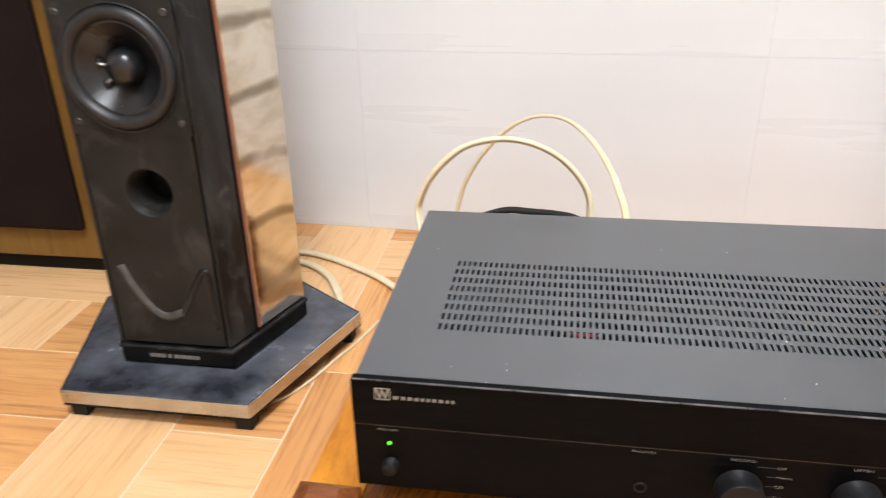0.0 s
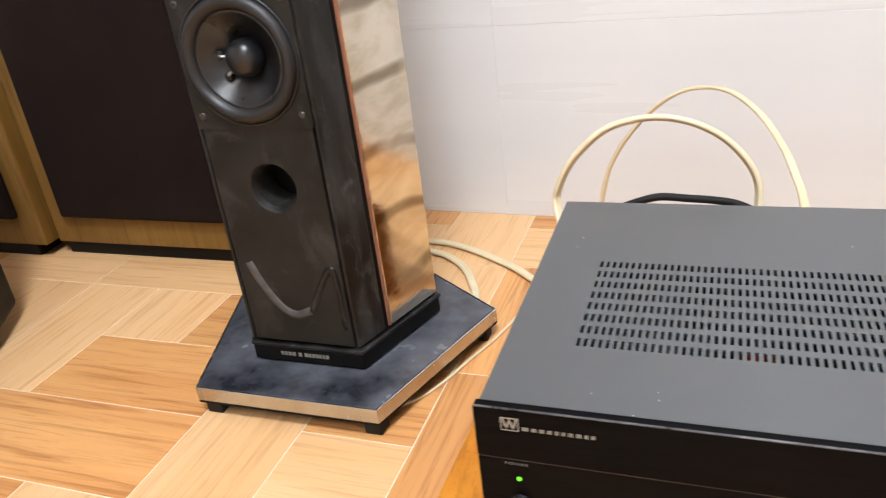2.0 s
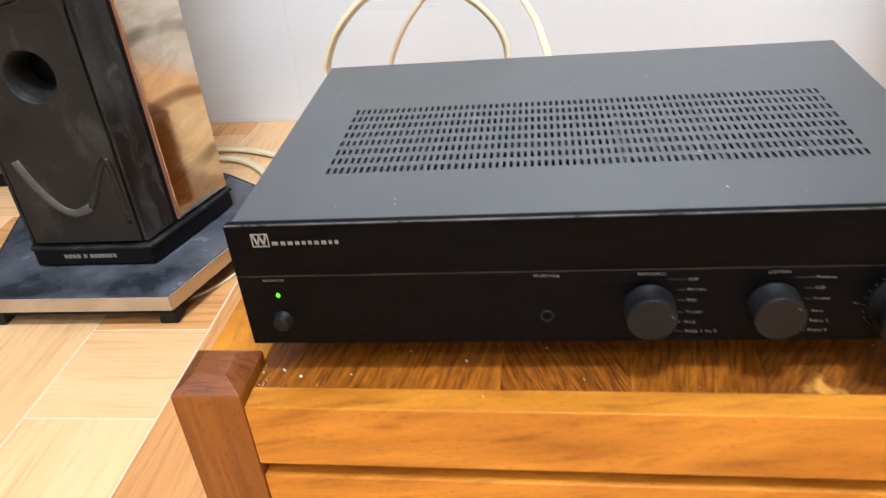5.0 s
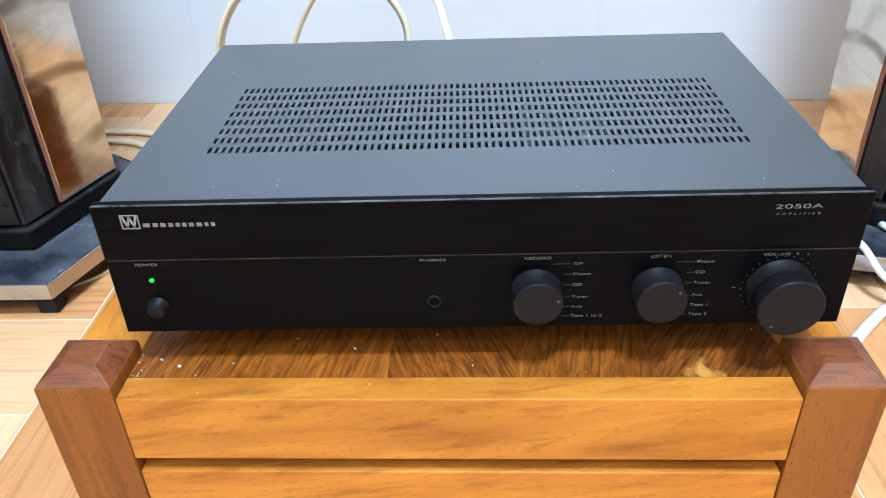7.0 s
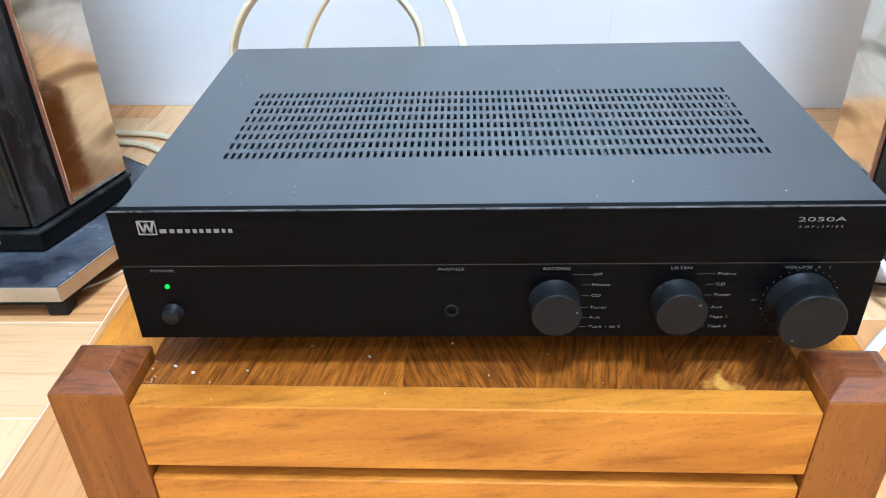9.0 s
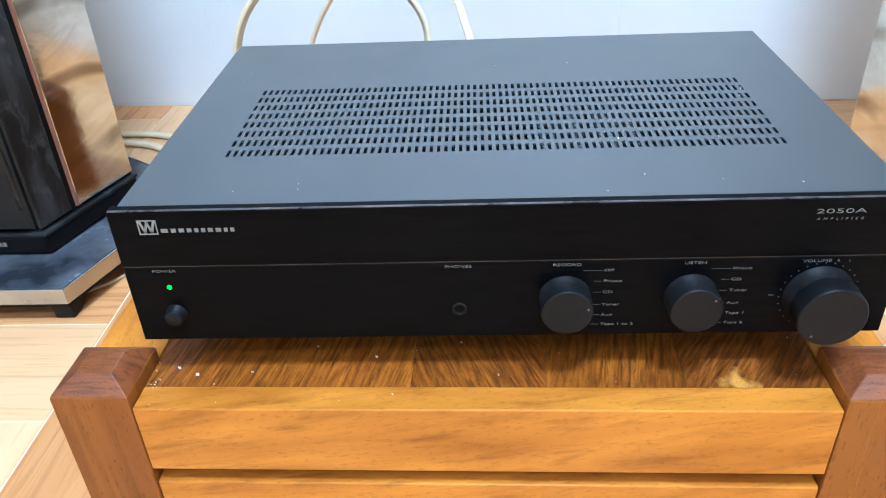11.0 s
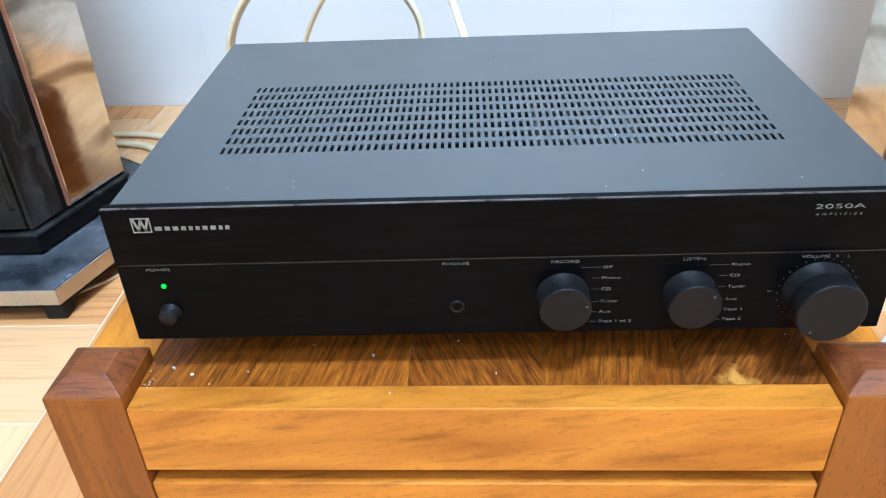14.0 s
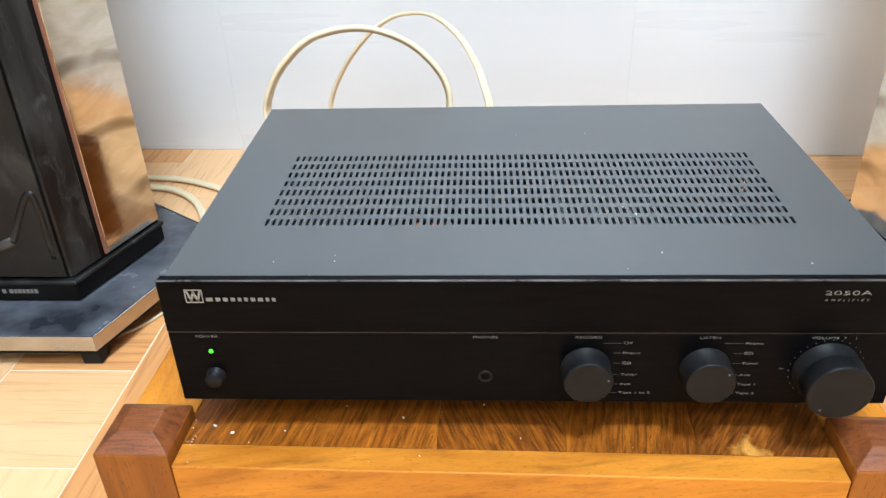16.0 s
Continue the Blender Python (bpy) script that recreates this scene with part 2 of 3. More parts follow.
def box(x0, x1, y0, y1, z0, z1, bevel=0.0, seg=2, bm=None):
    fresh = bmesh.new()
    bmesh.ops.create_cube(fresh, size=1)
    bmesh.ops.transform(fresh, verts=fresh.verts, matrix=Matrix.Translation(((x0 + x1) / 2, (y0 + y1) / 2, (z0 + z1) / 2)) @ Matrix.Diagonal((x1 - x0, y1 - y0, z1 - z0, 1)))
    if bevel:
        bmesh.ops.bevel(fresh, geom=fresh.edges[:], offset=bevel, segments=seg, affect="EDGES", profile=0.5)
    if bm is None:
        return fresh
    me = bpy.data.meshes.new("scratch")
    fresh.to_mesh(me)
    fresh.free()
    bm.from_mesh(me)
    bpy.data.meshes.remove(me)
    return bm


def prism(outline, z0, z1, bevel=0.0, seg=2):
    bm = bmesh.new()
    low = [bm.verts.new((x, y, z0)) for x, y in outline]
    high = [bm.verts.new((x, y, z1)) for x, y in outline]
    n = len(outline)
    bm.faces.new(low[::-1])
    bm.faces.new(high)
    for i in range(n):
        bm.faces.new((low[i], low[(i + 1) % n], high[(i + 1) % n], high[i]))
    if bevel:
        bmesh.ops.bevel(bm, geom=bm.edges[:], offset=bevel, segments=seg, affect="EDGES", profile=0.5)
    return bm


def turned(profile, n=48, m=None):
    """A solid of revolution about the local z axis from (radius, height) pairs."""
    bm = bmesh.new()
    rings = []
    for r, z in profile:
        if r <= 0:
            rings.append([bm.verts.new((0, 0, z))])
        else:
            rings.append([bm.verts.new((r * math.cos(2 * math.pi * i / n), r * math.sin(2 * math.pi * i / n), z)) for i in range(n)])
    for a, b in zip(rings, rings[1:]):
        for i in range(n):
            j = (i + 1) % n
            if len(a) == 1 and len(b) == 1:
                continue
            if len(a) == 1:
                bm.faces.new((a[0], b[i], b[j]))
            elif len(b) == 1:
                bm.faces.new((a[i], a[j], b[0]))
            else:
                bm.faces.new((a[i], a[j], b[j], b[i]))
    if m is not None:
        bmesh.ops.transform(bm, verts=bm.verts, matrix=m)
    return bm


FORWARD = pose(0, 0, 0, 90)  # local z turned to -y


def spline(points, per=14):
    pts = [Vector(p) for p in points]
    pts = [2 * pts[0] - pts[1]] + pts + [2 * pts[-1] - pts[-2]]
    out = []
    for a, b, c, d in zip(pts, pts[1:], pts[2:], pts[3:]):
        for i in range(per):
            t = i / per
            out.append(0.5 * (2 * b + (c - a) * t + (2 * a - 5 * b + 4 * c - d) * t * t + (3 * b - a - 3 * c + d) * t ** 3))
    return out + [pts[-2]]


def sweep(points, outline, across=(0, 1, 0), per=14):
    """Carries a flat outline (u along across, v normal to it) along a smooth line."""
    line = spline(points, per)
    bm = bmesh.new()
    rings = []
    u = Vector(across).normalized()
    for i, p in enumerate(line):
        d = (line[min(i + 1, len(line) - 1)] - line[max(i - 1, 0)]).normalized()
        u = (u - d * u.dot(d)).normalized()
        v = d.cross(u)
        rings.append([bm.verts.new(p + u * a + v * b) for a, b in outline])
    n = len(outline)
    for a, b in zip(rings, rings[1:]):
        for i in range(n):
            bm.faces.new((a[i], a[(i + 1) % n], b[(i + 1) % n], b[i]))
    bm.faces.new(rings[0][::-1])
    bm.faces.new(rings[-1])
    return bm


def round_outline(r, n=10):
    return [(r * math.cos(2 * math.pi * i / n), r * math.sin(2 * math.pi * i / n)) for i in range(n)]


def twin_outline(r, n=8):
    """Two cores side by side: a flat twin lead."""
    right = [(r * 0.9 + r * math.cos(a), r * math.sin(a)) for a in (-math.pi * 0.72 + i * 1.44 * math.pi / n for i in range(n + 1))]
    left = [(-x, -y) for x, y in right]
    return right + left


def lettering(name, text, size, x, z, y, material, parent, align="LEFT", stretch=1.0, shear=0.0):
    cu = bpy.data.curves.new(name, "FONT")
    cu.body, cu.size, cu.align_x, cu.align_y, cu.extrude, cu.shear = text, size, align, "CENTER", 0.00008, shear
    cu.offset = -0.018 * size
    ob = bpy.data.objects.new("scratch_text", cu)
    scene.collection.objects.link(ob)
    me = bpy.data.meshes.new_from_object(ob.evaluated_get(bpy.context.evaluated_depsgraph_get()))
    bpy.data.objects.remove(ob)
    bm = bmesh.new()
    bm.from_mesh(me)
    bpy.data.meshes.remove(me)
    bmesh.ops.transform(bm, verts=bm.verts, matrix=pose(x, y, z, 90) @ Matrix.Diagonal((stretch, 1, 1, 1)))
    return part(name, bm, material, parent)


# ---- the room ----
WALL_Y, WALL_TURN = 0.749, -2.7
MOD_X, MOD_Y, X0, Y0 = 0.1262, 0.1277, -0.365, 0.0825

floor = tagged(part("floor", box(-2.4, 2.6, -2.8, 1.1, -0.06, -0.0006), M_GROUT), "wood-look tile floor with cream grout lines", "floor", kind="structure")
back = thing("wall_north", pose(0, WALL_Y, 0, 0, 0, WALL_TURN), "white glossy wall tiles with faint joints", "wall", kind="structure")
part("wall_body", box(-2.5, 2.6, 0.0006, 0.12, -0.05, 2.7), M_JOINT, back)
# unseen walls and ceiling, added to close the room and bounce light
for nm, b in (("wall_south", (-2.5, 2.7, -2.92, -2.8, -0.06, 2.7)), ("wall_west", (-2.52, -2.4, -2.8, 1.1, -0.06, 2.7)), ("wall_east", (2.6, 2.72, -2.8, 1.1, -0.06, 2.7))):
    tagged(part(nm, box(*b), M_PLASTER), "unseen plain white painted wall", "wall", kind="structure")
tagged(part("ceiling", box(-2.6, 2.8, -2.9, 1.2, 2.7, 2.8), M_PLASTER), "unseen plain white ceiling", "ceiling", kind="structure")


def ceiling_light(x, y, sx, sy, power, size_name):
    lamp = thing("ceiling_light", pose(x, y, 2.7), "unseen white rectangular ceiling light panel", "lamp", "ceiling lights")
    bm = box(-sx / 2 - 0.03, sx / 2 + 0.03, -sy / 2 - 0.03, sy / 2 + 0.03, -0.03, 0.0, 0.004)
    part("frame", bm, M_PLASTER, lamp)
    part("diffuser", box(-sx / 2, sx / 2, -sy / 2, sy / 2, -0.036, -0.031), M_LAMP, lamp)
    li = bpy.data.lights.new(size_name, "AREA")
    li.shape, li.size, li.size_y, li.energy, li.color = "RECTANGLE", sx, sy, power, (0.93, 0.975, 1.0)
    ob = new(size_name, li)
    ob.matrix_world = pose(x, y, 2.655)
    return lamp


ceiling_light(0.10, -0.88, 0.5, 0.4, 88, "ceiling_lamp_main")
# weaker panel added out of view as fill; no such lamp is known
ceiling_light(0.25, -2.0, 1.2, 0.6, 26, "ceiling_lamp_fill")


# ---- loudspeaker columns on pentagon stands ----
def pentagon(side, y_front):
    """Corners of a regular pentagon with one side to the front (-y), from its left front corner round to the right."""
    c, s = math.cos(math.radians(72)) * side, math.sin(math.radians(72)) * side
    h = side / 2
    return [(-h, y_front), (h, y_front), (h + c, y_front + s), (0, y_front + side * 1.5388), (-h - c, y_front + s)]


def lerp(a, b, t):
    return (a[0] + (b[0] - a[0]) * t, a[1] + (b[1] - a[1]) * t)


def holed_panel(w, lo, hi, cx, cz, pr, steps, y=0.0, thick=0.005, n=48, cap=False):
    """An upright panel facing -y with a round hole; steps carry the hole's rim inward (radius change, depth)."""
    bm = bmesh.new()
    ring, outer = [], []
    for i in range(n):
        a = 2 * math.pi * (i + 0.37) / n
        c, s = math.cos(a), math.sin(a)
        ring.append(bm.verts.new((cx + pr * c, y, cz + pr * s)))
        t = min((w - cx if c > 0 else w + cx) / max(abs(c), 1e-6), (hi - cz if s > 0 else cz - lo) / max(abs(s), 1e-6))
        outer.append(bm.verts.new((cx + t * c, y, cz + t * s)))
    for i in range(n):
        j = (i + 1) % n
        p, q = outer[i].co, outer[j].co
        if abs(p.x - q.x) > 1e-6 and abs(p.z - q.z) > 1e-6:
            x = p.x if abs(abs(p.x) - w) < 1e-5 else q.x
            z = p.z if min(abs(p.z - lo), abs(p.z - hi)) < 1e-5 else q.z
            v = bm.verts.new((x, y, z))
            bm.faces.new((ring[i], ring[j], outer[j], v, outer[i]))
        else:
            bm.faces.new((ring[i], ring[j], outer[j], outer[i]))
    prev = ring
    rim = [e for e in bm.edges if len(e.link_faces) == 1 and not (e.verts[0] in ring and e.verts[1] in ring)]
    for dr, dy in steps:
        nxt = [bm.verts.new((cx + (pr + dr) * math.cos(2 * math.pi * (i + 0.37) / n), y + dy, cz + (pr + dr) * math.sin(2 * math.pi * (i + 0.37) / n))) for i in range(n)]
        for i in range(n):
            bm.faces.new((prev[i], prev[(i + 1) % n], nxt[(i + 1) % n], nxt[i]))
        prev = nxt
    if cap:
        bm.faces.new(prev)
    made = bmesh.ops.extrude_edge_only(bm, edges=rim)
    bmesh.ops.translate(bm, verts=[g for g in made["geom"] if isinstance(g, bmesh.types.BMVert)], vec=(0, thick, 0))
    return bm


def woofer(parent, x, y, z, r):
    """A driver facing -y: square chassis plate, rubber surround, cone, dome and two lead-in wires."""
    turn = Matrix.Translation((x, y, z)) @ FORWARD
    w = part("woofer", holed_panel(r * 1.045, z - r * 1.07, z + r * 1.07, x, z, r * 0.985, ((0.0, 0.006),), y - 0.0025, 0.006, 56), M_BAFFLE, parent, "round black woofer on a square plate")
    part("gasket", turned([(r * 1.02, 0.002), (r * 1.02, 0.0045), (r * 0.995, 0.005), (r * 0.985, 0.002)], 56, turn), M_SURROUND, w, smooth=True)
    part("surround", turned([(r * 0.985, 0.002), (r * 0.97, 0.006), (r * 0.92, 0.0095), (r * 0.86, 0.0105), (r * 0.80, 0.009), (r * 0.755, 0.005), (r * 0.74, 0.003)], 56, turn), M_SURROUND, w, smooth=True)
    part("cone", turned([(r * 0.745, 0.0032), (r * 0.72, 0.0040), (r * 0.70, 0.0028), (r * 0.52, -0.0065), (r * 0.36, -0.0135), (r * 0.26, -0.017)], 56, turn @ Matrix.Translation((0, 0, 0.0005))), M_CONE, w, smooth=True)
    part("dust_dome", turned([(r * 0.295, -0.016), (r * 0.295, -0.008), (r * 0.285, -0.003), (r * 0.25, 0.0015), (r * 0.19, 0.0048), (r * 0.10, 0.0068), (0, 0.0075)], 40, turn), M_CONE, w, smooth=True)
    for a in (172, 218):
        d = Vector((math.cos(math.radians(a)), 0, math.sin(math.radians(a))))
        p = Vector((x, y, z))
        pts = [p + d * r * 0.29 + Vector((0, 0.006, 0)), p + d * r * 0.37 + Vector((0, 0.0025, 0)), p + d * r * 0.47 + Vector((0, 0.0080, 0.001))]
        part("lead_wire", sweep(pts, round_outline(0.0015, 6), (0, 1, 0), 6), M_ALU, w, "tinned lead-in wire")
        eye = p + d * r * 0.42 + Vector((0, 0.0052, 0))
        part("eyelet", turned([(0.0042, -0.002), (0.0042, 0.0010), (0.0034, 0.0020), (0.0020, 0.0020), (0, 0.0008)], 16, Matrix.Translation(eye) @ FORWARD), M_RUBBER, w)
    for sx in (-1, 1):
        for sz in (-1, 1):
            t2 = Matrix.Translation((x + sx * r * 0.90, y - 0.0025, z + sz * r * 0.86)) @ FORWARD
            part("screw", turned([(0.0036, -0.001), (0.0036, 0.0008), (0.0028, 0.0016), (0.0012, 0.0016), (0.0010, 0.0008), (0, 0.0008)], 16, t2), M_DULL, w)
    return w


def column_speaker(m, label, side=0.133):
    top = 1.05
    sp = thing("column_loudspeaker", m, label, "loudspeaker", "pair of column loudspeakers")
    z0 = 0.068
    P = pentagon(side, 0.0)
    # plinth
    part("plinth", prism(pentagon(side + 0.002, -0.001), 0.0420, 0.0595, 0.0012), M_PLINTH, sp, "black plinth")
    part("plinth_foot", prism(pentagon(side - 0.006, 0.003), 0.0385, 0.0419), M_PLINTH, sp)
    part("base_lip", prism(pentagon(side + 0.005, -0.0024), 0.0598, 0.0646, 0.0016), M_PILLAR, sp, "worn black lip round the base")
    # black front body with bevelled flanks
    k = 0.31
    fl, fr = P[0], P[1]
    sl, sr = lerp(P[0], P[4], k), lerp(P[1], P[2], k)
    body = [(fl[0], 0.004), (fr[0], 0.004), (sr[0] - 0.004, sr[1]), (sl[0] + 0.004, sl[1])]
    part("cabinet_core", prism([(sl[0] + 0.0022, sl[1] + 0.002), (sr[0] - 0.0022, sr[1] + 0.002), (P[2][0] - 0.0022, P[2][1]), (P[3][0], P[3][1] - 0.005), (P[4][0] + 0.0022, P[4][1])], z0 - 0.004, top), M_PLINTH, sp)
    for sgn, a, b in ((1, fr, sr), (-1, fl, sl)):
        out = [(a[0] - sgn * 0.004, 0.0005), (a[0], 0.0005), (b[0], b[1]), (b[0] - sgn * 0.006, b[1])]
        part("corner_pillar", prism(out, z0, top, 0.0012), M_PILLAR, sp, "scuffed black corner pillar")
    # copper strips and polished side sheets
    for a, b in ((P[1], P[2]), (P[0], P[4])):
        sgn = 1 if a[0] > 0 else -1
        c0, c1 = lerp(a, b, k + 0.063), lerp(a, b, k + 0.080)
        out = [(c0[0] - sgn * 0.0004, c0[1]), (c1[0] - sgn * 0.0004, c1[1]), (c1[0] - sgn * 0.0030, c1[1]), (c0[0] - sgn * 0.0030, c0[1])]
        part("copper_strip", prism(out, z0, top), M_COPPER, sp, "thin copper coloured strip")
        c0, c1 = lerp(a, b, k + 0.084), b
        out = [c0, c1, (c1[0] - sgn * 0.0035, c1[1]), (c0[0] - sgn * 0.0035, c0[1])]
        part("side_sheet", prism(out, z0, top, 0.0006), M_CHROME, sp, "polished steel side sheet")
        out = [b, P[3], (P[3][0], P[3][1] - 0.004), (b[0] - sgn * 0.0035, b[1])]
        part("rear_sheet", prism(out, z0, top, 0.0006), M_CHROME, sp, "polished steel rear sheet")
    # lower baffle with a flared port cut through it
    lo, hi, w = z0 + 0.001, 0.311, side / 2 - 0.006
    cx, cz, pr = 0.004, 0.249, 0.0265
    bm = holed_panel(w, lo, hi, cx, cz, pr, ((-0.0015, 0.0012), (-0.004, 0.006), (-0.0055, 0.016), (-0.006, 0.036)), 0.0, 0.005, 40)
    low = part("lower_baffle", bm, M_BAFFLE, sp, "dusty black baffle with round port")
    # moulded swoosh, its paler rod standing for the groove's lit lower edge
    pts = [(-0.0465, 0.0018, 0.1645), (-0.0385, 0.0016, 0.1435), (-0.0267, 0.0016, 0.1222), (-0.0135, 0.0016, 0.1075), (0.0002, 0.0016, 0.1035), (0.0170, 0.0018, 0.1098)]
    pts2 = [(0.0175, 0.0016, 0.1098), (0.0255, 0.0016, 0.1240), (0.0385, 0.0016, 0.1480), (0.0470, 0.0016, 0.1600), (0.0520, 0.0016, 0.1575), (0.0540, 0.0020, 0.1300), (0.0535, 0.0028, 0.0900)]
    part("moulded_groove", sweep(pts, [(u * 0.6, v) for u, v in round_outline(0.0058, 12)], (0, 1, 0), 8), M_SWOOSH, low, smooth=True)
    part("moulded_groove", sweep(pts2, [(u * 0.9, v) for u, v in round_outline(0.0042, 10)], (0, 1, 0), 8), M_PILLAR, low, smooth=True)
    # drivers with a strip between them
    r = 0.0605
    woofer(sp, 0.0, 0.0005, 0.3755, r)
    woofer(sp, 0.0, 0.0005, 0.5185, r)
    part("spacer_strip", box(-w, w, -0.001, 0.005, 0.4415, 0.4525, 0.001), M_PILLAR, sp)
    part("upper_baffle", box(-w, w, 0.0, 0.006, 0.585, top, 0.001), M_BAFFLE, sp)
    # maker's mark as plain bars on the plinth
    x = -0.033
    for wd in (0.0034, 0.0036, 0.0038, 0.0038, -0.0015, 0.0036, -0.0015, 0.0040, 0.0026, 0.0036, 0.0026, 0.0032, 0.0028, 0.0036):
        if wd > 0:
            part("mark_bar", box(x, x + wd, -0.0016, -0.0009, 0.0500, 0.0545), M_INK_DIM, sp, "plain pale mark")
        x += abs(wd) + 0.0012
    return sp


def pentagon_stand(m, label, side=0.217):
    st = thing("speaker_stand", m, label, "stand", "pair of pentagon stands")
    P = pentagon(side, 0.0)
    part("slab", prism(pentagon(side - 0.004, 0.0022), 0.020, 0.0385, 0.0008), M_BASE_TOP, st, "dusty black laminate top with bluish sheen in its colour")
    for i in range(5):
        a, b = P[i], P[(i + 1) % 5]
        c = (0, side * 0.688)
        ia, ib = lerp(a, c, 0.012), lerp(b, c, 0.012)
        part("edge_trim", prism([a, b, ib, ia], 0.0212, 0.0380, 0.0007), M_TRIM, st, "bright steel edge trim")
        part("lower_lip", prism([lerp(a, c, 0.004), lerp(b, c, 0.004), ib, ia], 0.0180, 0.0210), M_PLINTH, st, "black lower lip")
        f = lerp(a, c, 0.11)
        part("foot", box(f[0] - 0.010, f[0] + 0.010, f[1] - 0.010, f[1] + 0.010, 0.0, 0.0198, 0.002), M_RUBBER, st, "black rubber foot")
    return st


column_speaker(pose(-0.505, 0.273, 0), "tall pentagonal loudspeaker with polished steel sides on a stand")
pentagon_stand(pose(-0.5075, 0.213, 0), "low black pentagon stand with bright steel trim")
column_speaker(pose(0.4583, 0.2741, 0, 0, 0, -15), "tall pentagonal loudspeaker, steel side mirroring the wooden floor")
pentagon_stand(pose(0.4434, 0.2183, 0, 0, 0, -15), "low pentagon stand with white cables lying across")


# ---- large floor-standing cabinets ----
def floor_cabinet(m, label, w=0.388, d=0.155, h=0.8):
    cb = thing("floor_loudspeaker", m, label, "loudspeaker", "large wooden loudspeakers")
    part("plinth", box(-w / 2 + 0.008, w / 2 - 0.03, 0.008, d - 0.01, 0.0, 0.0235, 0.003), M_PLINTH, cb, "black recessed plinth")
    part("body", box(-w / 2, w / 2, 0, d, 0.024, h, 0.003), M_CABINET, cb, "golden oak veneered cabinet")
    part("grille", box(-w / 2 + 0.036, w / 2 - 0.036, -0.014, -0.0005, 0.075, h - 0.05, 0.006, 3), M_GRILLE, cb, "dark brown cloth grille")
    return cb


floor_cabinet(pose(-0.943, 0.551, 0), "oak veneered floor loudspeaker with dark brown grille")
floor_cabinet(pose(-1.341, 0.533, 0), "oak veneered floor loudspeaker standing beside its twin")

sub = thing("black_loudspeaker", pose(-1.035, 0.365, 0, 0, 0, -60), "black vinyl loudspeaker cabinet with rounded corners", "loudspeaker")
part("body", box(0, 0.4, -0.4, 0.0, 0.02, 0.42, 0.012, 4), M_VINYL, sub)
for fx, fy in ((0.04, -0.04), (0.36, -0.04), (0.04, -0.36), (0.36, -0.36)):
    part("foot", turned([(0.014, 0.0), (0.016, 0.004), (0.016, 0.021)], 20, Matrix.Translation((fx, fy, 0))), M_RUBBER, sub)


# ---- low wooden bench ----
BX0, BX1, BY0, BY1, BZ = -0.266, 0.236, -0.034, 0.418, 0.1202
bench = thing("low_wooden_bench", pose(0, 0, 0, 0, 0, -0.9), "low honey-brown teak bench with dark capped corner posts", "bench")
PW = 0.047


def post(px, py):
    p = part("corner_post", box(px, px + PW, py, py + PW, 0.0, 0.1288, 0.0008), M_POST, bench, "reddish teak corner post")
    bm = bmesh.new()
    c = 0.0124
    lowr = [bm.verts.new((px + a * PW, py + b * PW, 0.1289)) for a, b in ((0, 0), (1, 0), (1, 1), (0, 1))]
    high = [bm.verts.new((px + (c if a == 0 else PW - c), py + (c if b == 0 else PW - c), 0.1378)) for a, b in ((0, 0), (1, 0), (1, 1), (0, 1))]
    bm.faces.new(lowr[::-1])
    bm.faces.new(high)
    for i in range(4):
        bm.faces.new((lowr[i], lowr[(i + 1) % 4], high[(i + 1) % 4], high[i]))
    bmesh.ops.bevel(bm, geom=bm.edges[:], offset=0.0006, segments=1, affect="EDGES", profile=0.5)
    part("chamfered_cap", bm, M_CAP, p, "dark chamfered end-grain cap")
    return p


for px in (BX0, BX1 - PW):
    for py in (BY0, BY1 - PW):
        post(px, py)
rx0, rx1 = BX0 + PW + 0.0004, BX1 - PW - 0.0004
part("front_rail", box(rx0, rx1, -0.0335, -0.0135, 0.0695, BZ, 0.0010), M_TEAK, bench, "honey teak front rail")
part("back_rail", box(rx0, rx1, BY1 - 0.03, BY1 - 0.002, 0.068, BZ, 0.0015), M_TEAK, bench)
part("lower_rail", box(rx0, rx1, -0.0325, -0.0105, 0.006, 0.0568, 0.0010), M_TEAK, bench, "honey teak lower rail")
part("lower_rail", box(rx0, rx1, BY1 - 0.026, BY1 - 0.006, 0.006, 0.060, 0.0015), M_TEAK, bench)


def along_y(name, x0, x1, y0, y1, z0, z1, material, label="", bevel=0.001):
    """A board whose grain runs along y: built along its own x and turned."""
    L, wd = y1 - y0, x1 - x0
    ob = part(name, box(-L / 2, L / 2, -wd / 2, wd / 2, z0, z1, bevel), material, bench, label)
    ob.matrix_local = pose((x0 + x1) / 2, (y0 + y1) / 2, 0, 0, 0, 90)
    return ob


for x0, x1 in ((BX0 + 0.002, rx0 - 0.0006), (rx1 + 0.0006, BX1 - 0.002)):
    along_y("side_rail", x0, x1, BY0 + PW + 0.0006, BY1 - PW - 0.0006, 0.068, BZ, M_TEAK, "honey teak side rail")
    along_y("lower_side_rail", x0 + 0.006, x1 - 0.02, BY0 + PW + 0.0006, BY1 - PW - 0.0006, 0.006, 0.060, M_TEAK)
n_board = 5
for i in range(n_board):
    a = rx0 + (rx1 - rx0) * i / n_board
    b = rx0 + (rx1 - rx0) * (i + 1) / n_board
    along_y("top_board", a + 0.00005, b - 0.00005, -0.0131, BY1 - 0.0306, 0.098, BZ - 0.0006, (M_TEAK_TOP, M_TEAK_TOP, M_TEAK_DARK, M_TEAK_TOP, M_TEAK_KNOT)[i], "figured brown teak top board", 0.0002)


